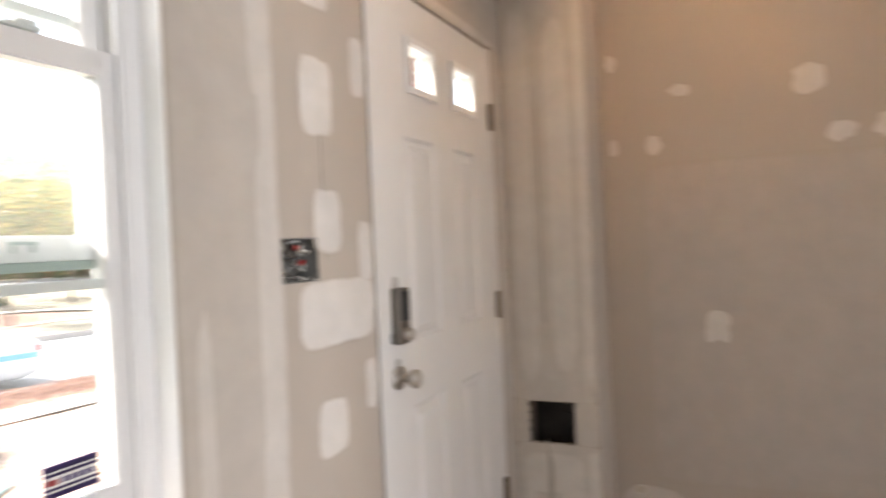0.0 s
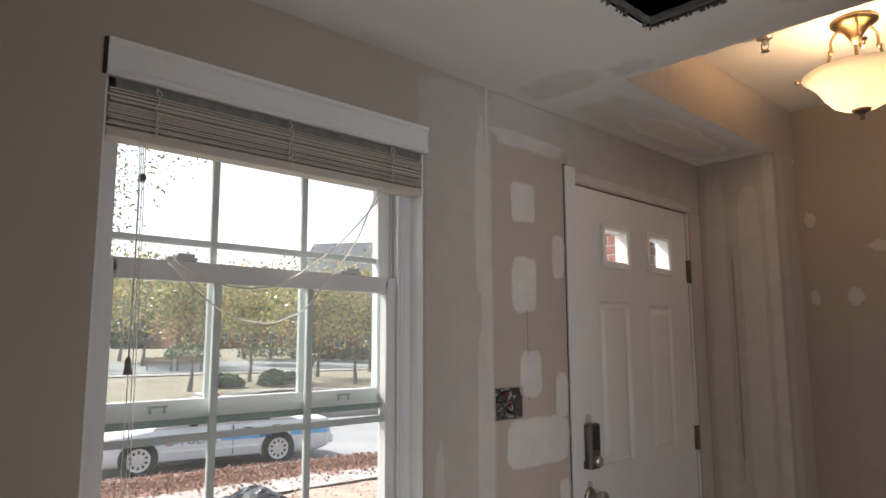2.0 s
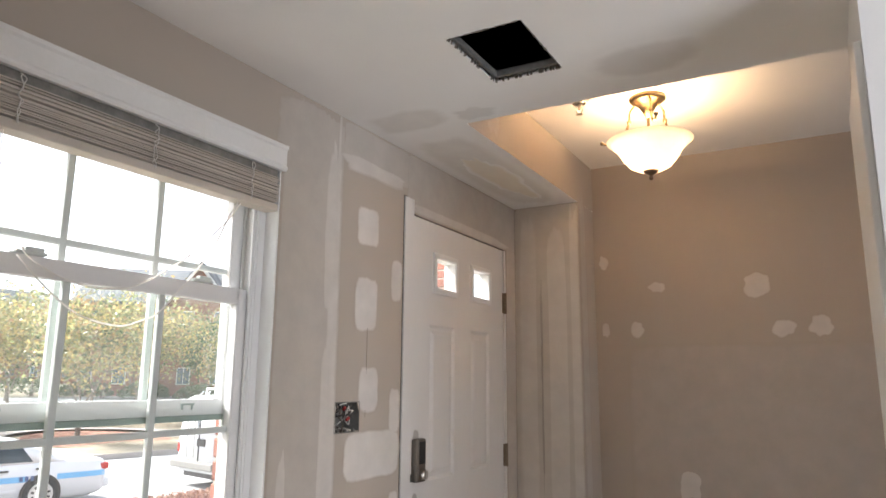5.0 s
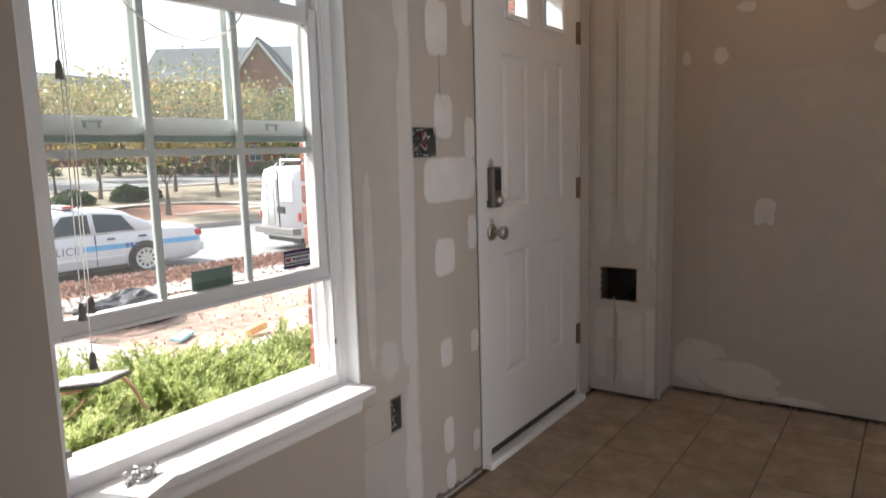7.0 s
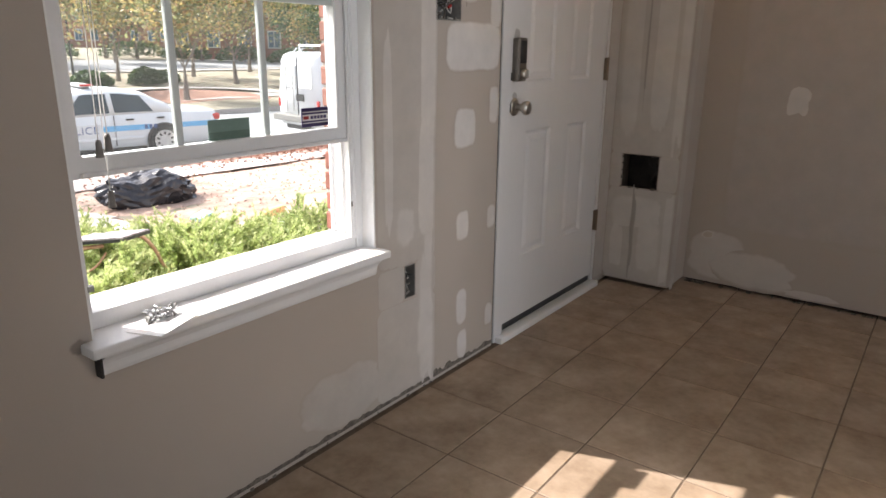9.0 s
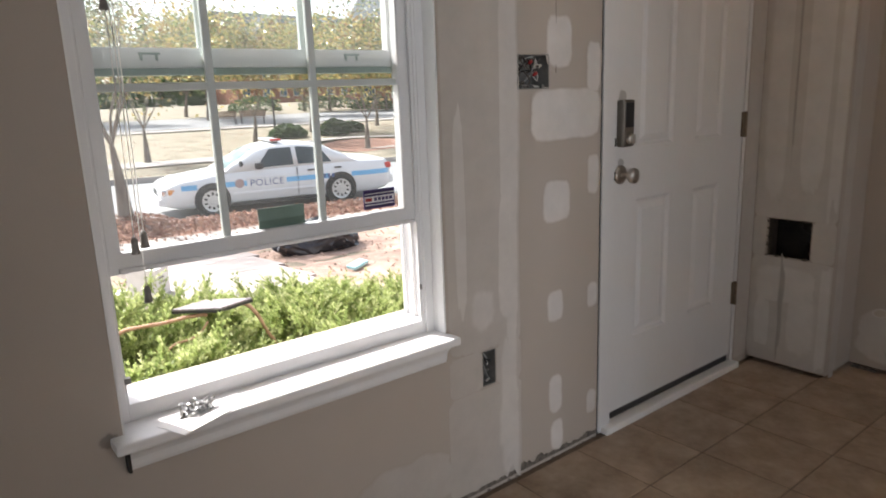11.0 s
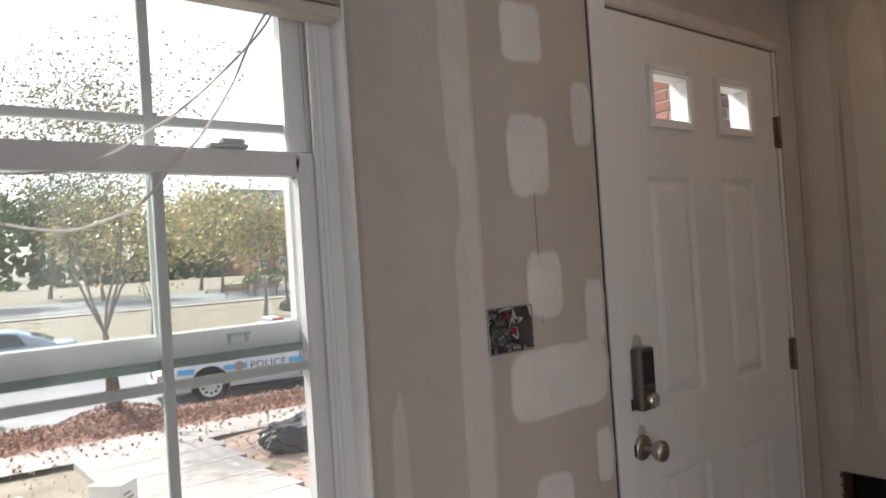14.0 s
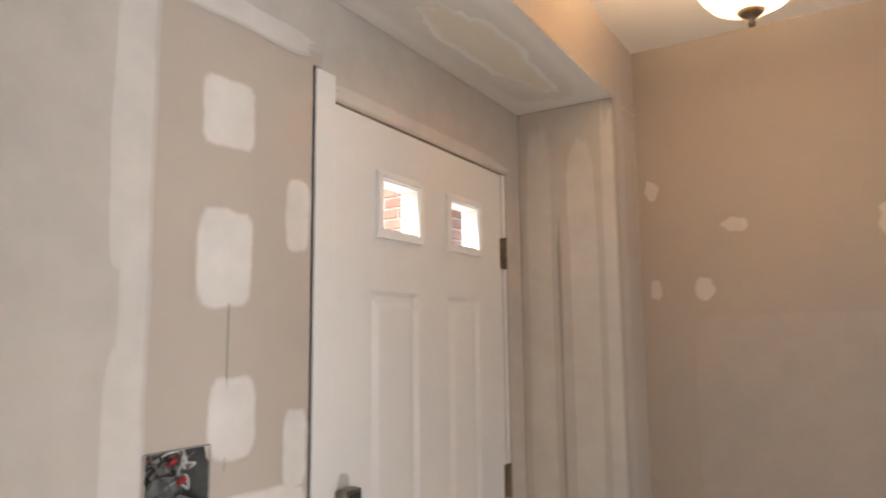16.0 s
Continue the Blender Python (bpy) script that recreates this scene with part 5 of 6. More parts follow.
# ---- things in the yard ----
rng = random.Random(21)
bm = bmesh.new()
bmesh.ops.create_icosphere(bm, subdivisions=4, radius=1.0)
for vv in bm.verts:
    n = noise.multi_fractal(vv.co * 1.7, 1.0, 2.0, 4) * 0.16 - 0.16 * abs(noise.noise(vv.co * 3.2)) - 0.12 * abs(noise.noise(vv.co * 6.5)) + 0.05 * noise.noise(vv.co * 11) + 0.07
    vv.co *= 0.85 + n
    vv.co.x *= 0.42 + 0.10 * vv.co.y
    vv.co.y *= 0.62
    vv.co.z = max(-0.05, vv.co.z * 0.29 + 0.15 + 0.05 * math.sin(vv.co.y * 8.0))
bag = tagged(part("trash_bag", bm, M_BAG, None, ""), "crumpled shiny black plastic refuse bag on the soil", "trash bag")
bag.location = (-7.2, 4.25, ground_z(-7.2))
sh_ = tagged(part("shingle_scrap", boxed(-0.106, 0.106, -0.100, 0.100, 0, 0.006, bevel=0.001), M_GRIT), "gritty pale grey shingle scrap lying on the juniper", "shingle")
sh_.matrix_world = Matrix.Translation((-1.02, 0.586, 0.496)) @ Matrix.Rotation(radians(8), 4, Vector((-0.27, -0.96, 0.0))) @ pose(0, 0, 0, 0, 0, 34)
part("dark_edge", boxed(-0.107, 0.107, -0.101, 0.101, -0.011, -0.0005), M_BLACK, sh_, "black tarred underside")
bm = bmesh.new()
bmesh.ops.create_icosphere(bm, subdivisions=3, radius=0.13)
for vv in bm.verts:
    vv.co *= 1 + 0.25 * noise.noise(vv.co * 9)
    vv.co.z *= 0.7
tagged(part("stone", bm, M_CONC, None, "", True), "pale grey stone lump on the soil", "stone").location = (-3.7, 3.97, ground_z(-3.7) + 0.04)
m_blue = surface("blue plastic", (0.25, 0.47, 0.52), (0.36, 0.58, 0.62), 9, 60, 0.5)
m_orange = surface("orange plastic", (0.58, 0.33, 0.14), (0.68, 0.42, 0.20), 9, 60, 0.5)
m_foam = surface("white foam board", (0.72, 0.72, 0.70), (0.8, 0.8, 0.78), 9, 60, 0.7)
m_card = surface("white printed carton", (0.62, 0.60, 0.57), (0.74, 0.72, 0.69), 9, 60, 0.7)
tagged(part("blue_scrap", boxed(-0.07, 0.07, -0.13, 0.13, 0, 0.04, bevel=0.012), m_blue), "crumpled blue plastic scrap on the soil", "scrap").matrix_world = pose(-5.4, 3.86, ground_z(-5.4) + 0.03, 8, 6, 20)
tagged(part("orange_scrap", boxed(-0.05, 0.05, -0.13, 0.13, 0, 0.09, bevel=0.03), m_orange), "orange plastic toy piece on the soil", "scrap").matrix_world = pose(-4.72, 4.36, ground_z(-4.72) + 0.02, 12, 0, -10)
for x, y, a, b, r in ((-7.65, 1.07, 1.05, 0.16, 6), (-6.92, 1.31, 0.62, 0.42, 32), (-6.35, 1.16, 0.95, 0.22, 9), (-4.3, 4.05, 0.5, 0.24, 100)):
    tagged(part("foam_board", boxed(-a / 2, a / 2, -b / 2, b / 2, 0, 0.03, bevel=0.006), m_foam), "broken white foam board on the grass", "foam board", group="foam scraps").matrix_world = pose(x, y, ground_z(x) - 0.02, 0, -4.1, 0) @ pose(0, 0, 0, 0, 0, r)
carton = tagged(part("carton", boxed(-0.17, 0.17, -0.13, 0.13, 0, 0.36, bevel=0.008), m_card), "small white carton with grey print bars", "carton")
carton.matrix_world = pose(-6.09, 1.66, ground_z(-6.09) - 0.01, 0, 0, 44)
for k in range(4):
    part("print_bar", boxed(0.1705, 0.172, -0.09, 0.02 + 0.02 * (k % 3), 0.10 + 0.05 * k, 0.122 + 0.05 * k), M_STEEL, carton)

# ---- benches, lamp post, sign ----
m_wood = surface("weathered bench wood", (0.16, 0.10, 0.07), (0.27, 0.18, 0.125), 5, 60, 0.8, vary=0.1)


def bench(x, y, rz):
    b = thing("park_bench", "brown slatted wooden park bench on metal legs", "bench", (x, y, ground_z(x)), rz, group="park benches")
    for k in range(4):
        part("seat_slat", boxed(-0.9, 0.9, -0.22 + 0.12 * k, -0.12 + 0.12 * k, 0.43, 0.46, bevel=0.005), m_wood, b)
    for k in range(4):
        part("back_slat", boxed(-0.9, 0.9, 0.26 + 0.02 * k, 0.285 + 0.02 * k, 0.52 + 0.11 * k, 0.61 + 0.11 * k, bevel=0.005), m_wood, b)
    for s in (-0.75, 0.75):
        part("leg", tube([(s, -0.2, -0.02), (s, -0.2, 0.44), (s, 0.2, 0.44), (s, 0.34, 0.95)], 0.025, 8), M_BLACK, b)
        part("leg", tube([(s, 0.24, 0.44), (s, 0.3, -0.02)], 0.025, 8), M_BLACK, b)


bench(-44.8, 17.8, 80)
bench(-44.3, 19.6, 60)
post = thing("street_lamp", "thin black street lamp post on the green", "lamp post", (-39.6, 19.0, ground_z(-39.6)))
part("post", tube([(0, 0, -0.05), (0, 0, 0.6), (0, 0, 4.2)], [0.10, 0.06, 0.045], 12), M_BLACK, post)
part("lantern", lathe([(0, 4.2), (0.12, 4.2), (0.2, 4.5), (0.22, 4.55), (0.1, 4.7), (0, 4.75)], 16), M_BLACK, post)
m_sign = surface("yellow green sign", (0.62, 0.62, 0.03), (0.72, 0.72, 0.06), 9, 60, 0.4)
sg = thing("road_sign", "yellow diamond crossing sign on a thin post", "road sign", (-57.2, 40.3, ground_z(-57.2)), -36)
part("post", tube([(0, 0, -0.05), (0, 0, 2.2)], 0.04, 8), M_STEEL, sg)
part("plate", boxed(-0.02, 0.02, -0.55, 0.55, -0.55, 0.55, bevel=0.01), m_sign, sg).matrix_basis = pose(0.05, 0, 2.2, 45, 0, 0)
part("dark_mark", boxed(0.075, 0.085, -0.13, 0.13, 1.9, 2.45), M_BLACK, sg)

# ---- brick townhouses ----
m_farbrick = surface("far red brick", (0.24, 0.11, 0.075), (0.33, 0.165, 0.115), 1.0, 12, 0.9)
m_trim = surface("pale trim", (0.6, 0.58, 0.54), (0.7, 0.68, 0.64), 3, 40, 0.6)
m_farglass = surface("dark far glass", (0.05, 0.09, 0.13), (0.12, 0.19, 0.25), 1, 5, 0.1)


def townhouse(x, y, rz, w, d, eaves, ridge, gables, label):
    """Brick row with a ridged roof along its width, front gables, and windows; its front looks along local +x."""
    h = thing("townhouse", label, "house", (x, y, ground_z(x) - 0.1), rz, group="townhouse row")
    wall = part("wall", boxed(-d, 0, 0, w, 0, eaves), m_farbrick, h)
    bm = bmesh.new()
    pr = ((0.5, eaves - 0.1), (0.5, eaves + 0.15), (-d / 2, ridge), (-d - 0.5, eaves + 0.15), (-d - 0.5, eaves - 0.1))
    va = [[bm.verts.new((a, yy, z)) for a, z in pr] for yy in (-0.4, w + 0.4)]
    bm.faces.new(va[0])
    bm.faces.new(va[1])
    for k in range(5):
        bm.faces.new((va[0][k], va[0][(k + 1) % 5], va[1][(k + 1) % 5], va[1][k]))
    part("roof", bm, M_SHINGLE, h)
    for gy_, gw, gh in gables:
        bm = bmesh.new()
        pr = [(gy_ - gw / 2, 0), (gy_ + gw / 2, 0), (gy_ + gw / 2, eaves), (gy_, gh), (gy_ - gw / 2, eaves)]
        va = [[bm.verts.new((a, yy, z)) for yy, z in pr] for a in (0.9, -d * 0.45)]
        bm.faces.new(va[0])
        bm.faces.new(va[1])
        for k in range(5):
            bm.faces.new((va[0][k], va[0][(k + 1) % 5], va[1][(k + 1) % 5], va[1][k]))
        part("gable_wall", bm, m_farbrick, h)
        for s in (-1, 1):
            bm = bmesh.new()
            o = gw / 2 + 0.5
            zz = eaves - 0.5 * (gh - eaves) / (gw / 2)
            q = [(gy_, gh + 0.05), (gy_ + s * o, zz), (gy_ + s * o, zz + 0.3), (gy_, gh + 0.38)]
            va = [[bm.verts.new((a, yy, z)) for yy, z in q] for a in (1.3, -d * 0.45)]
            bm.faces.new(va[0])
            bm.faces.new(va[1])
            for k in range(4):
                bm.faces.new((va[0][k], va[0][(k + 1) % 4], va[1][(k + 1) % 4], va[1][k]))
            part("gable_roof", bm, M_SHINGLE, h)
            part("barge_board", tube([(1.33, gy_, gh - 0.05), (1.33, gy_ + s * o, zz - 0.05)], 0.16, 4), m_trim, h)
    ys = [1.4 + 2.9 * k for k in range(int(w / 2.9))]
    for z in (1.0, 3.7, 6.1) if eaves > 7 else (1.0, 4.1):
        for yy in ys:
            off = 0.92 if any(abs(yy - g_[0]) < g_[1] / 2 for g_ in gables) else 0.02
            wd = part("window", boxed(off, off + 0.08, yy - 0.6, yy + 0.6, z, z + 1.55), m_trim, h)
            for a, b in ((-0.5, -0.04), (0.04, 0.5)):
                part("pane", boxed(off + 0.08, off + 0.10, yy + a, yy + b, z + 0.1, z + 1.45), m_farglass, wd)


def litter_on_lawn(n, seed):
    rng = random.Random(seed)
    v, f = [], []
    for k in range(n):
        x, y = rng.uniform(-40, -21) if k % 9 else rng.uniform(-9, -4.5), rng.uniform(-4, 26)
        if x > -10:
            y = rng.uniform(-2.0, 1.8)
        r, a, i = (0.09 if x < -20 else 0.025) * rng.uniform(0.5, 1.2), rng.uniform(0, 6.28), len(v)
        z = ground_z(x) - 0.02 + 0.008
        v += [(x + r * math.cos(a + c * 1.571), y + 0.7 * r * math.sin(a + c * 1.571), z + (0.02 if c % 2 else 0)) for c in range(4)]
        f.append((i, i + 1, i + 2, i + 3))
    tagged(mesh_part("scattered_leaves", v, f, M_LITTER), "scattered brown leaves on the dry lawn", "leaves", kind="stuff")


litter_on_lawn(2600, 77)
townhouse(-98.0, 41.0, 6, 24.0, 11.0, 9.6, 13.8, ((6.0, 6.0, 12.6), (17.0, 7.0, 12.8)), "far brick townhouse row with grey shingle roof")
townhouse(-58.4, 36.9, -53, 26.0, 10.0, 8.3, 12.3, ((11.0, 5.6, 11.9),), "brick townhouse row with a pointed front gable")

# ---- vehicles ----
m_cw = surface("white car paint", (0.68, 0.69, 0.70), (0.76, 0.77, 0.78), 1.0, 90, 0.22, bump=0.0)
m_cs = surface("silver blue car paint", (0.36, 0.43, 0.52), (0.44, 0.51, 0.60), 1.0, 90, 0.25, 0.35, bump=0.0)
m_cr = surface("dark red car paint", (0.07, 0.012, 0.015), (0.10, 0.018, 0.02), 1.0, 90, 0.2, bump=0.0)
m_stripe = surface("sky blue stripe", (0.12, 0.38, 0.66), (0.17, 0.46, 0.74), 2, 60, 0.35, bump=0.0)
m_text = surface("navy lettering", (0.04, 0.08, 0.20), (0.06, 0.11, 0.26), 2, 60, 0.4, bump=0.0)
m_badge = surface("dull red badge", (0.30, 0.20, 0.20), (0.42, 0.32, 0.31), 9, 60, 0.4, bump=0.0)
m_cglass = surface("tinted car glass", (0.02, 0.03, 0.035), (0.05, 0.07, 0.08), 2, 30, 0.06, bump=0.0)
# sky reflection painted as a paler base colour than the side glass
m_wind = surface("windscreen with painted sky reflection", (0.20, 0.30, 0.32), (0.28, 0.38, 0.40), 2, 30, 0.05, bump=0.0)
m_tyre = surface("tyre rubber", (0.018, 0.018, 0.018), (0.035, 0.035, 0.034), 9, 80, 0.8)
m_rim = surface("pale wheel cover", (0.50, 0.50, 0.49), (0.64, 0.64, 0.63), 9, 80, 0.35, 0.4, bump=0.0)
m_amber = surface("amber lens", (0.60, 0.22, 0.04), (0.72, 0.32, 0.08), 9, 80, 0.2, bump=0.0)
m_redl = surface("red lens", (0.42, 0.02, 0.02), (0.55, 0.04, 0.03), 9, 80, 0.2, bump=0.0)
m_chrome = surface("bright chrome", (0.6, 0.6, 0.6), (0.75, 0.75, 0.75), 9, 80, 0.12, 1.0, bump=0.0)


def curve_at(points, s):
    for (a, za), (b, zb) in zip(points, points[1:]):
        if s <= b:
            t = (s - a) / (b - a)
            t = t * t * (3 - 2 * t) * 0.5 + t * 0.5
            return za + (zb - za) * t
    return points[-1][1]


def loft(rings):
    bm = bmesh.new()
    vs = [[bm.verts.new(p) for p in r] for r in rings]
    n = len(vs[0])
    for a, b in zip(vs, vs[1:]):
        for k in range(n):
            bm.faces.new((a[k], a[(k + 1) % n], b[(k + 1) % n], b[k]))
    bm.faces.new(vs[0])
    bm.faces.new(vs[-1])
    return bm


def car(name, label, at, rz, L, W, belt, roof, wb, paint, wheel=0.33, stripe=None, lettering="", bar=False, fore=0.0):
    """A saloon: nose along local +x. belt: shoulder line, roof: cabin line, both as (x, z) from tail to nose."""
    c = thing(name, label, "car", at, rz, group="parked cars")
    h = L / 2
    rings = []
    for k in range(41):
        s = -h + L * k / 40
        e = min(1.0, (h - abs(s)) / 0.42)
        w = W / 2 * (0.80 + 0.20 * math.sqrt(max(0.0, 1 - (1 - e) ** 2)))
        zt, zb = curve_at(belt, s), 0.20 + 0.10 * (1 - e)
        zm = zb + (zt - zb) * 0.55
        rings.append([(s, y * w, z) for y, z in ((-0.86, zb), (-0.97, zb + 0.08), (-1.0, zm), (-0.955, zt - 0.05), (-0.86, zt), (0, zt + 0.025), (0.86, zt), (0.955, zt - 0.05), (1.0, zm), (0.97, zb + 0.08), (0.86, zb))])
    body = part("body", loft(rings), paint, c, "", True)
    rings = []
    r0, r1 = roof[0][0], roof[-1][0]
    for k in range(33):
        s = r0 + (r1 - r0) * k / 32
        zt, zb = curve_at(roof, s), curve_at(belt, s) - 0.03
        f = min(1.0, max(0.02, (zt - zb) / 0.5))
        wt, wb_ = W / 2 * (0.90 - 0.20 * f), W / 2 * 0.93
        rings.append([(s, y, z) for y, z in ((-wb_, zb), (-wt - 0.02, zt - 0.06 * f), (-wt * 0.85, zt), (0, zt + 0.02 * f), (wt * 0.85, zt), (wt + 0.02, zt - 0.06 * f), (wb_, zb))])
    cabin = part("cabin", loft(rings), paint, c, "", True)

    def on_side(s, q, side, off=0.008):
        zt, zb = curve_at(roof, s), curve_at(belt, s) - 0.03
        f = min(1.0, max(0.02, (zt - zb) / 0.5))
        a, b = (W / 2 * 0.93, zb), (W / 2 * (0.90 - 0.20 * f) + 0.02, zt - 0.06 * f)
        return (s, side * (a[0] + (b[0] - a[0]) * q + off), a[1] + (b[1] - a[1]) * q)

    lo, hi = r0 + (r1 - r0) * 0.20, r0 + (r1 - r0) * 0.74
    mid = (lo + hi) / 2 + 0.02
    for side in (-1, 1):
        for a, b, ta, tb in ((lo, mid - 0.05, lo + 0.22, mid - 0.05), (mid + 0.05, hi + 0.10, mid + 0.05, hi - 0.26)):
            n = 5
            low = [on_side(a + (b - a) * k / n, 0.10, side) for k in range(n + 1)]
            top = [on_side(ta + (tb - ta) * k / n, 0.93, side) for k in range(n + 1)]
            part("side_window", ruled_strip(low, top), m_cglass, cabin, "dark tinted side window")
    for a, b, m_, lab in ((r0 + 0.10, lo - 0.08, m_cglass, "rear window"), (hi + 0.06, r1 - 0.08, m_wind, "bright windscreen")):
        if a > b:
            continue
        pts = []
        for k in range(5):
            s = a + (b - a) * k / 4
            zt, zb = curve_at(roof, s), curve_at(belt, s) - 0.03
            f = min(1.0, max(0.02, (zt - zb) / 0.5))
            wt = W / 2 * (0.90 - 0.20 * f) * 0.84
            pts.append([(s, y * wt, zt + 0.02 * f * (1 - y * y) + 0.008) for y in (-1, -0.5, 0, 0.5, 1)])
        bm = bmesh.new()
        vs = [[bm.verts.new(p) for p in r] for r in pts]
        for p, q in zip(vs, vs[1:]):
            for k in range(4):
                bm.faces.new((p[k], p[k + 1], q[k + 1], q[k]))
        part("windscreen" if "screen" in lab else "rear_window", bm, m_, cabin, lab)
    for s in (-wb / 2 + fore, wb / 2 + fore):
        for side in (-1, 1):
            y = side * W / 2
            part("wheel_arch", lathe([(0, -0.01), (wheel * 1.14, -0.01), (wheel * 1.14, 0.004), (0, 0.004)], 28, pose(s, y, wheel + 0.01, 90 if side < 0 else -90, 0, 0)), M_BLACK, body, "dark wheel arch")
            wl = part("wheel", lathe([(wheel * 0.62, -0.10), (wheel * 0.95, -0.10), (wheel, -0.06), (wheel, 0.0), (wheel * 0.96, 0.02), (wheel * 0.70, 0.024), (wheel * 0.62, 0.0)], 28, pose(s, y, wheel, 90 if side < 0 else -90, 0, 0)), m_tyre, c, "black tyre", True)
            part("rim", lathe([(0, 0.018), (wheel * 0.2, 0.022), (wheel * 0.24, 0.012), (wheel * 0.58, 0.012), (wheel * 0.69, 0.022), (wheel * 0.69, 0.0), (0, -0.02)], 28, pose(s, y, wheel, 90 if side < 0 else -90, 0, 0)), m_rim, wl, "pale wheel cover")
            for k in range(10):
                a = 2 * math.pi * k / 10
                part("vent_slot", boxed(-0.022, 0.022, -0.03, 0.03, 0.013, 0.0165), M_BLACK, wl).matrix_basis = pose(s, y, wheel, 90 if side < 0 else -90, 0, 0) @ Matrix.Rotation(a, 4, "Z") @ Matrix.Translation((0, wheel * 0.47, 0))
    fz, rz_ = curve_at(belt, h - 0.1), curve_at(belt, -h + 0.1)
    for side in (-1, 1):
        part("headlight", boxed(h - 0.22, h - 0.035, side * (W / 2 - 0.42), side * (W / 2 - 0.085), fz - 0.19, fz - 0.05, bevel=0.03), m_chrome, body)
        part("turn_light", boxed(h - 0.36, h - 0.16, side * (W / 2 - 0.14), side * (W / 2 - 0.035), fz - 0.17, fz - 0.06, bevel=0.02), m_amber, body)
        part("tail_light", boxed(-h + 0.02, -h + 0.20, side * (W / 2 - 0.40), side * (W / 2 - 0.06), rz_ - 0.22, rz_ - 0.08, bevel=0.03), m_redl, body)
        mr = boxed(hi - 0.02, hi + 0.14, side * (W / 2 - 0.02), side * (W / 2 + 0.15), curve_at(belt, hi) + 0.0, curve_at(belt, hi) + 0.14, bevel=0.03)
        part("door_mirror", mr, M_BLACK if bar else paint, body)
        for s in (mid - 0.30, lo - 0.10):
            part("door_handle", boxed(s - 0.10, s + 0.06, side * (W / 2 - 0.06), side * (W / 2 + 0.012), curve_at(belt, s) - 0.15, curve_at(belt, s) - 0.115, bevel=0.008), M_BLACK, body)
        part("door_seam", boxed(mid - 0.006, mid + 0.006, side * (W / 2 - 0.05), side * (W / 2 + 0.001), 0.30, curve_at(belt, mid) - 0.04), M_BLACK, body)
        part("rub_strip", boxed(-wb / 2 + fore + 0.44, wb / 2 + fore - 0.44, side * (W / 2 - 0.03), side * (W / 2 + 0.012), 0.42, 0.47, bevel=0.006), paint, body)
        part("rocker", boxed(-wb / 2 + fore + 0.40, wb / 2 + fore - 0.40, side * (W / 2 - 0.12), side * (W / 2 - 0.03), 0.17, 0.25), M_BLACK, body)
    part("grille", boxed(h - 0.10, h + 0.004, -0.36, 0.36, fz - 0.24, fz - 0.08, bevel=0.02), M_BLACK, body)
    part("front_bumper", boxed(h - 0.25, h + 0.05, -W / 2 * 0.86, W / 2 * 0.86, 0.30, 0.46, bevel=0.05), paint, body)
    part("rear_bumper", boxed(-h - 0.06, -h + 0.25, -W / 2 * 0.86, W / 2 * 0.86, 0.34, 0.54, bevel=0.05), paint, body)
    if stripe:
        for side in (-1, 1):
            for a, b in ((-h + 0.10, -wb / 2 + fore - 0.28), (-wb / 2 + fore + 0.28, wb / 2 + fore - 0.28), (wb / 2 + fore + 0.30, wb / 2 + fore + 0.62)):
                n = 8
                low, top = [], []
                for k in range(n + 1):
                    s = a + (b - a) * k / n
                    e = min(1.0, (h - abs(s)) / 0.42)
                    w = W / 2 * (0.80 + 0.20 * math.sqrt(max(0.0, 1 - (1 - e) ** 2)))
                    low.append((s, side * (w + 0.006), 0.60))
                    top.append((s, side * (w * 0.985 + 0.006), 0.71))
                part("blue_stripe", ruled_strip(low, top), stripe, body, "sky blue side stripe")
    if lettering:
        fc = bpy.data.curves.new("lettering", "FONT")
        fc.body, fc.size, fc.align_x, fc.extrude = lettering, 0.215, "CENTER", 0.002
        tmp = new("lettering_curve", fc)
        tmp.data.space_character = 1.1
        me = bpy.data.meshes.new_from_object(tmp.evaluated_get(bpy.context.evaluated_depsgraph_get()))
        bpy.data.objects.remove(tmp)
        me.materials.append(m_text)
        lt = new("lettering", me)
        lt.parent = body
        lt.matrix_basis = pose(0.42, W / 2 + 0.012, 0.575, 90, 0, 180)
        part("lettering_ground", boxed(-0.02, 0.86, W / 2 - 0.02, W / 2 + 0.009, 0.55, 0.76), paint, body)
        part("badge", lathe([(0, 0), (0.10, 0), (0.10, 0.004), (0, 0.004)], 20, pose(1.02, W / 2 + 0.004, 0.66, -90, 0, 0)), m_badge, body, "dull red round badge")
        for k in range(3):
            part("number_bar", boxed(-0.95 - 0.10 * k, -0.89 - 0.10 * k, W / 2 - 0.02, W / 2 + 0.0115, 0.615, 0.705), m_text, body)
    if bar:
        zr = max(z for _, z in roof)
        part("light_bar", boxed(-0.10, 0.18, -0.55, 0.55, zr + 0.04, zr + 0.09, bevel=0.02), m_rim, c, "emergency light bar on the roof")
        part("red_lens", boxed(-0.09, 0.17, 0.34, 0.552, zr + 0.050, zr + 0.092, bevel=0.015), m_redl, c)
        part("bar_foot", boxed(-0.03, 0.11, -0.45, 0.45, zr + 0.005, zr + 0.05), M_BLACK, c)
        part("spotlight", lathe([(0, -0.05), (0.05, -0.04), (0.07, 0.03), (0, 0.035)], 14, pose(0.95, W / 2 - 0.02, 1.08, 0, 90, 0)), M_BLACK, c)
    return c


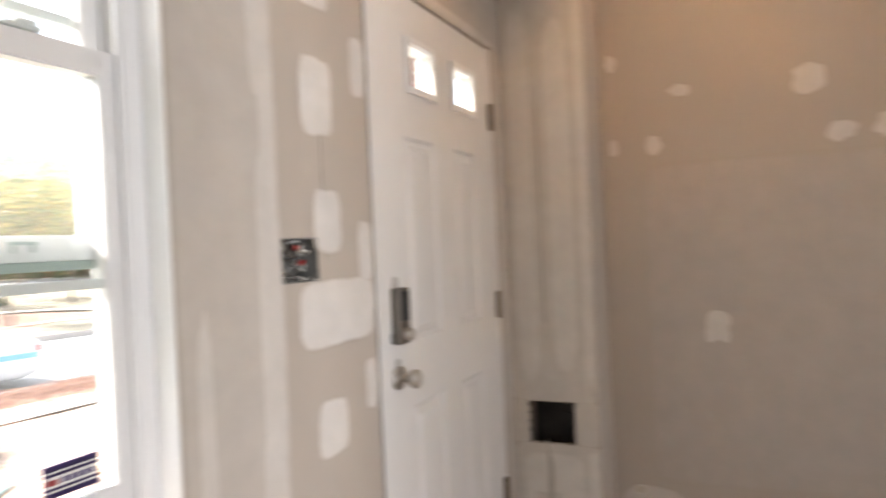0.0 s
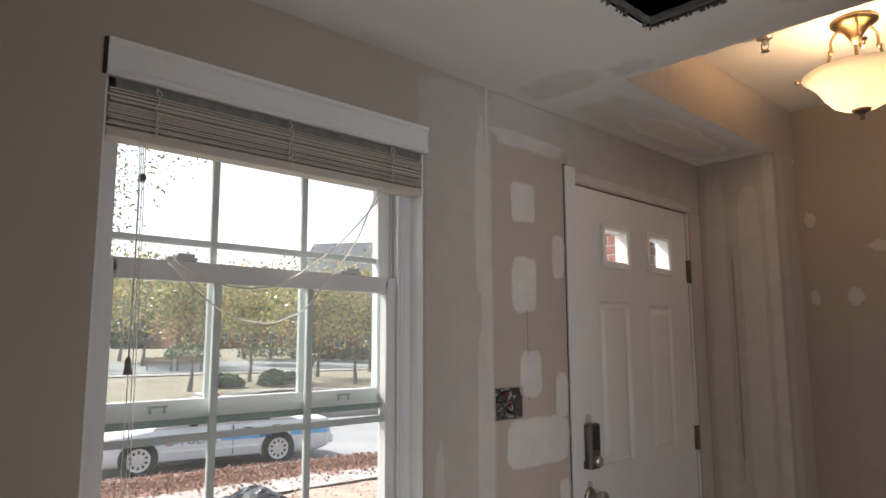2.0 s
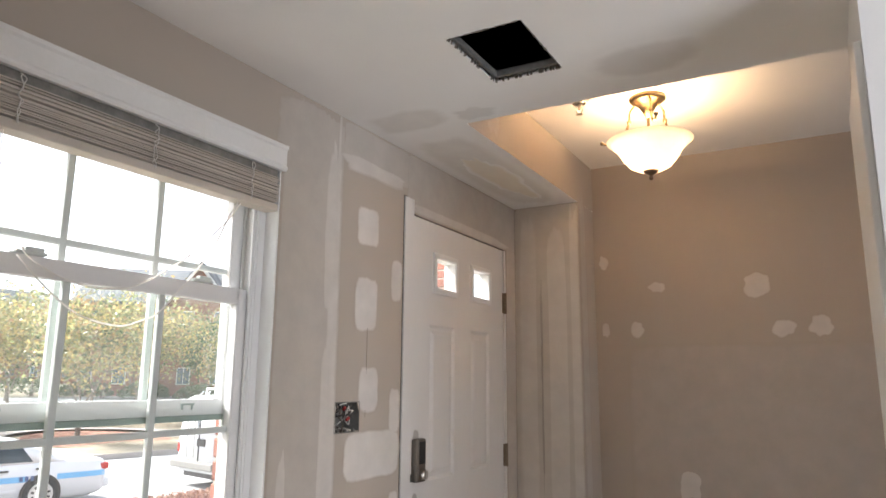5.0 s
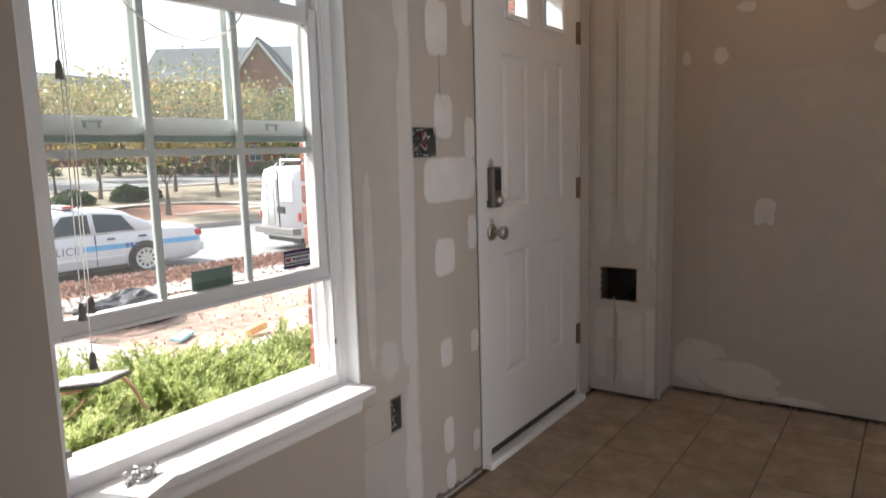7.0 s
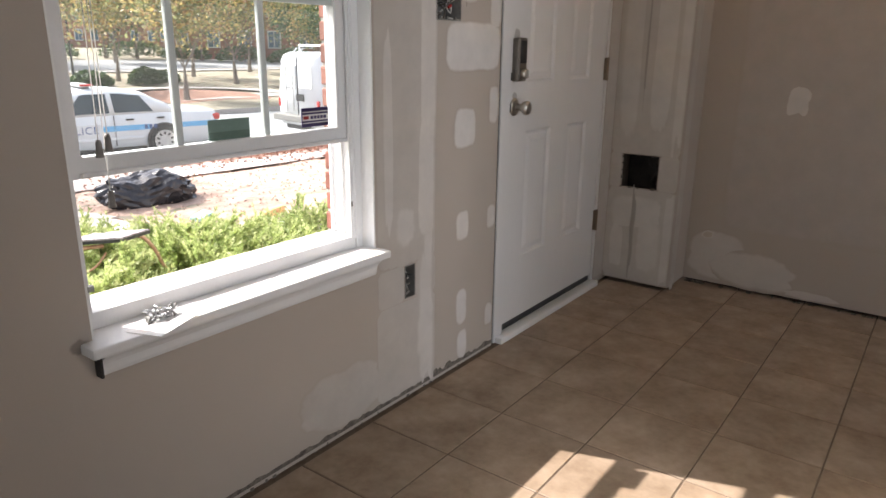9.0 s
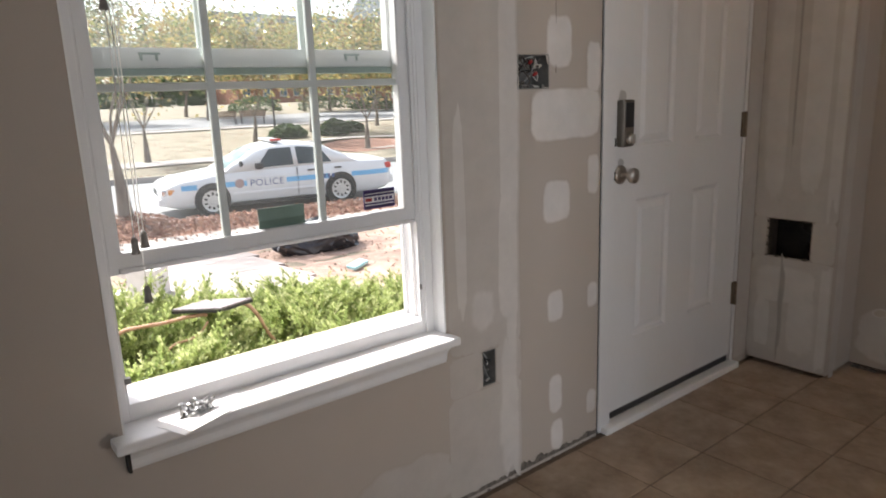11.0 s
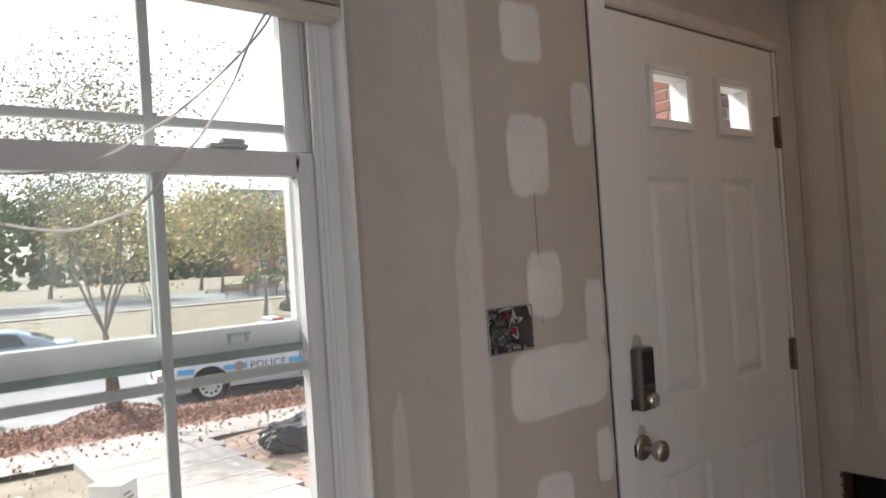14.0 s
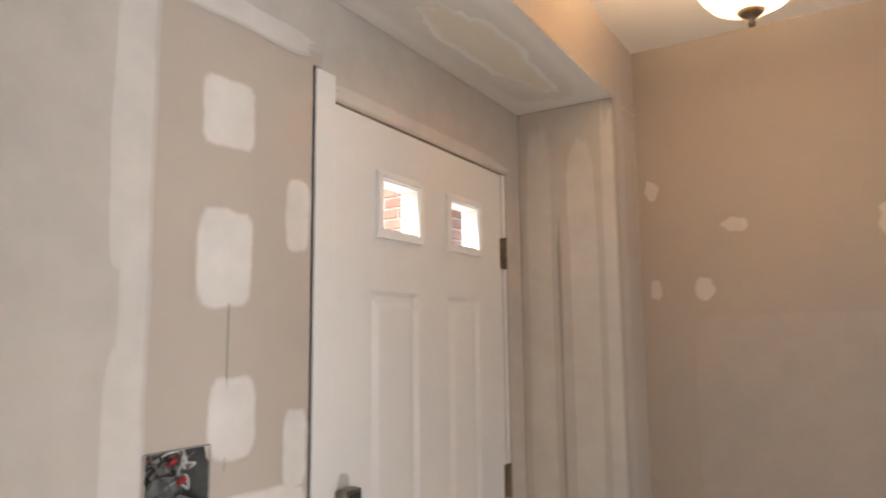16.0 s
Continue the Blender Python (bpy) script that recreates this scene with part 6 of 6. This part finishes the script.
def ruled_strip(low, top):
    """A ruled strip between two rows of points."""
    bm = bmesh.new()
    a, b = [bm.verts.new(p) for p in low], [bm.verts.new(p) for p in top]
    for k in range(len(a) - 1):
        bm.faces.new((a[k], a[k + 1], b[k + 1], b[k]))
    return bm


BELT = ((-2.7, 0.80), (-2.55, 0.93), (-1.6, 0.97), (0.2, 0.95), (1.1, 0.93), (2.2, 0.80), (2.55, 0.70), (2.7, 0.58))
ROOF = ((-1.75, 0.96), (-1.35, 1.18), (-0.95, 1.38), (-0.4, 1.45), (0.2, 1.44), (0.55, 1.36), (1.05, 1.10), (1.32, 0.93))
car("police_car", "white police saloon with a blue stripe, parked at the kerb", (-13.70, 6.72, ROAD + 0.005), -100.4, 5.30, 1.96, BELT, ROOF, 2.91, m_cw, 0.335, m_stripe, "POLICE", True, 0.155)
BELT2 = ((-2.43, 0.86), (-2.3, 1.0), (-1.5, 1.02), (0.2, 0.96), (1.1, 0.92), (2.0, 0.78), (2.43, 0.60))
ROOF2 = ((-1.95, 1.01), (-1.5, 1.22), (-0.9, 1.42), (-0.3, 1.46), (0.3, 1.42), (0.7, 1.30), (1.15, 1.06), (1.5, 0.88))
car("blue_sedan", "silver-blue saloon parked across the street", (-21.25, 1.46, ROAD + 0.005), -100, 4.86, 1.83, BELT2, ROOF2, 2.78, m_cs, 0.33)
car("red_sedan", "dark red saloon parked at the near kerb", (-14.35, -1.15, ROAD + 0.005), 80, 4.7, 1.82, BELT2, ROOF2, 2.70, m_cr, 0.33)

# white cargo van, tail towards the house
van = thing("cargo_van", "white cargo van seen from behind, ladder rack on top", "van", (-11.98, 14.55, ROAD + 0.005), 79.6)
vr = []
for k in range(25):
    s = -2.9 + 5.6 * k / 24
    zt = curve_at(((-2.9, 2.12), (-2.7, 2.2), (0.9, 2.2), (1.5, 1.75), (1.9, 1.25), (2.7, 1.0)), s)
    w, tp = 1.0 - (0.06 if k in (0, 24) else 0), 0.80
    vr.append([(s, y * w, z) for y, z in ((-0.9, 0.35), (-1, 0.5), (-1, 1.1 if zt > 1.3 else zt * 0.8), (-tp, zt - 0.12), (-tp * 0.85, zt), (tp * 0.85, zt), (tp, zt - 0.12), (1, 1.1 if zt > 1.3 else zt * 0.8), (1, 0.5), (0.9, 0.35))])
vbody = part("body", loft(vr), m_cw, van, "", True)
for s in (-1, 1):
    part("door_panel", boxed(-2.925, -2.90, s * 0.08, s * 0.70, 1.30, 1.86, bevel=0.01), m_cw, vbody)
    part("tail_light", boxed(-2.92, -2.86, s * 0.90, s * 0.97, 0.80, 1.02, bevel=0.01), m_redl, vbody)
    part("ladder_rail", tube([(-2.96, s * 0.16 + 0.3, 0.7), (-2.97, s * 0.16 + 0.3, 1.9), (-2.6, s * 0.16 + 0.3, 2.3)], 0.02, 6), m_rim, van, "thin grey ladder rail")
    for x in (-1.75, 1.75):
        wl = part("wheel", lathe([(0.2, -0.12), (0.34, -0.12), (0.37, -0.06), (0.37, 0.0), (0.33, 0.02), (0.2, 0.02)], 24, pose(x, s * 1.0, 0.37, 90 if s < 0 else -90, 0, 0)), m_tyre, van, "", True)
        part("rim", lathe([(0, 0.01), (0.22, 0.015), (0.22, -0.02), (0, -0.03)], 20, pose(x, s * 1.0, 0.37, 90 if s < 0 else -90, 0, 0)), m_rim, wl)
part("door_seam", boxed(-2.922, -2.9, -0.012, 0.012, 0.55, 2.1), M_BLACK, vbody)
part("plate", boxed(-2.935, -2.91, -0.30, 0.05, 0.98, 1.15), M_BLACK, vbody)
part("step_bumper", boxed(-3.12, -2.86, -0.95, 0.95, 0.45, 0.62, bevel=0.03), M_STEEL, van, "grey step bumper")
part("underbody", boxed(-2.8, 2.5, -0.8, 0.8, 0.22, 0.40), M_BLACK, van)
for s in (-2.3, -1.0, 0.3):
    part("rack_bar", tube([(s, -0.85, 2.1), (s, -0.8, 2.36), (s, 0.8, 2.36), (s, 0.85, 2.1)], 0.03, 8), m_rim, van)

# ---- brick pieces ----
def brick_mesh(name, l, d, h):
    bm = box(bmesh.new(), -d / 2, d / 2, -l / 2, l / 2, -h / 2, h / 2)
    bmesh.ops.bevel(bm, geom=[e for e in bm.edges], offset=0.004, segments=1, affect="EDGES")
    return finish(bm, name, M_BRICK)


FULL, HALF = brick_mesh("brick", 0.194, 0.11, 0.057), brick_mesh("brick", 0.092, 0.11, 0.057)
rng = random.Random(4)
for k in range(42):
    me, l = ((FULL, 0.194), (HALF, 0.092))[k % 2]
    b = new("brick", me)
    b.parent = wall_brick
    b.matrix_basis = pose(-0.219 + rng.uniform(-0.002, 0.002), 0.952 + l / 2 + rng.uniform(-0.002, 0.002), -0.40 + 0.067 * k)
pillar = part("brick_pillar", boxed(-2.355, -1.085, 3.865, 4.195, -0.7, 3.1), M_MORTAR)
tagged(pillar, "red brick porch pillar with pale mortar", "pillar", kind="structure")
P_FULL, P_HALF = FULL, HALF
for k in range(56):
    z, x = -0.60 + 0.067 * k, -1.08
    if z < 1.6:
        continue
    first = True
    while x > -2.30:
        me, l = (P_HALF, 0.092) if (first and k % 2) else (P_FULL, 0.194)
        first = False
        if x - l < -2.36:
            break
        b = new("brick", me)
        b.parent = pillar
        b.matrix_basis = pose(x - l / 2, 3.913 + rng.uniform(-0.003, 0.003), z, 0, 0, 90)
        x -= l + 0.011
for k in range(56):
    z = -0.60 + 0.067 * k
    if z < 1.6:
        continue
    b = new("brick", FULL)
    b.parent = pillar
    b.matrix_basis = pose(-1.132, 4.07 + (0.02 if k % 2 else -0.01), z, 0, 0, 0)

# ---- floor tiles ----
T, J = 0.3025, 0.005
tb = bmesh.new()
hs = (T - J) / 2
lo = [tb.verts.new((x, y, -0.006)) for x, y in ((-hs, -hs), (hs, -hs), (hs, hs), (-hs, hs))]
md = [tb.verts.new((x, y, -0.0018)) for x, y in ((-hs, -hs), (hs, -hs), (hs, hs), (-hs, hs))]
hi = [tb.verts.new((x, y, 0.0)) for x, y in ((-hs + 0.002, -hs + 0.002), (hs - 0.002, -hs + 0.002), (hs - 0.002, hs - 0.002), (-hs + 0.002, hs - 0.002))]
for a, b in ((lo, md), (md, hi)):
    for k in range(4):
        tb.faces.new((a[k], a[(k + 1) % 4], b[(k + 1) % 4], b[k]))
tb.faces.new(hi)
tile_me = finish(tb, "tile", M_TILE)
rng = random.Random(2)
for i in range(14):
    for j in range(-7, 10):
        x, y = 0.0175 + T * (i + 0.5), 0.238 + T * (j + 0.5)
        if y > 2.9 or x > 4.15:
            continue
        t = new("tile", tile_me)
        t.parent = floor
        t.matrix_basis = pose(x, y, rng.uniform(-0.0006, 0.0004), rng.uniform(-0.08, 0.08), rng.uniform(-0.08, 0.08), 90 * rng.randrange(4))
# plain tiles behind the camera, joined
tv, tf = [], []
for i in range(14):
    for j in range(-14, -7):
        x, y = 0.0175 + T * (i + 0.5), 0.238 + T * (j + 0.5)
        if x > 4.15 or y < -3.85:
            continue
        k = len(tv)
        tv += [(x - hs, y - hs, -0.0045), (x + hs, y - hs, -0.0045), (x + hs, y + hs, -0.0045), (x - hs, y + hs, -0.0045)]
        tv += [(x - hs + 0.002, y - hs + 0.002, 0.0), (x + hs - 0.002, y - hs + 0.002, 0.0), (x + hs - 0.002, y + hs - 0.002, 0.0), (x - hs + 0.002, y + hs - 0.002, 0.0)]
        tf += [(k + a, k + (a + 1) % 4, k + 4 + (a + 1) % 4, k + 4 + a) for a in range(4)] + [(k + 4, k + 5, k + 6, k + 7)]
tagged(mesh_part("more_tiles", tv, tf, M_TILE, floor), kind="stuff")
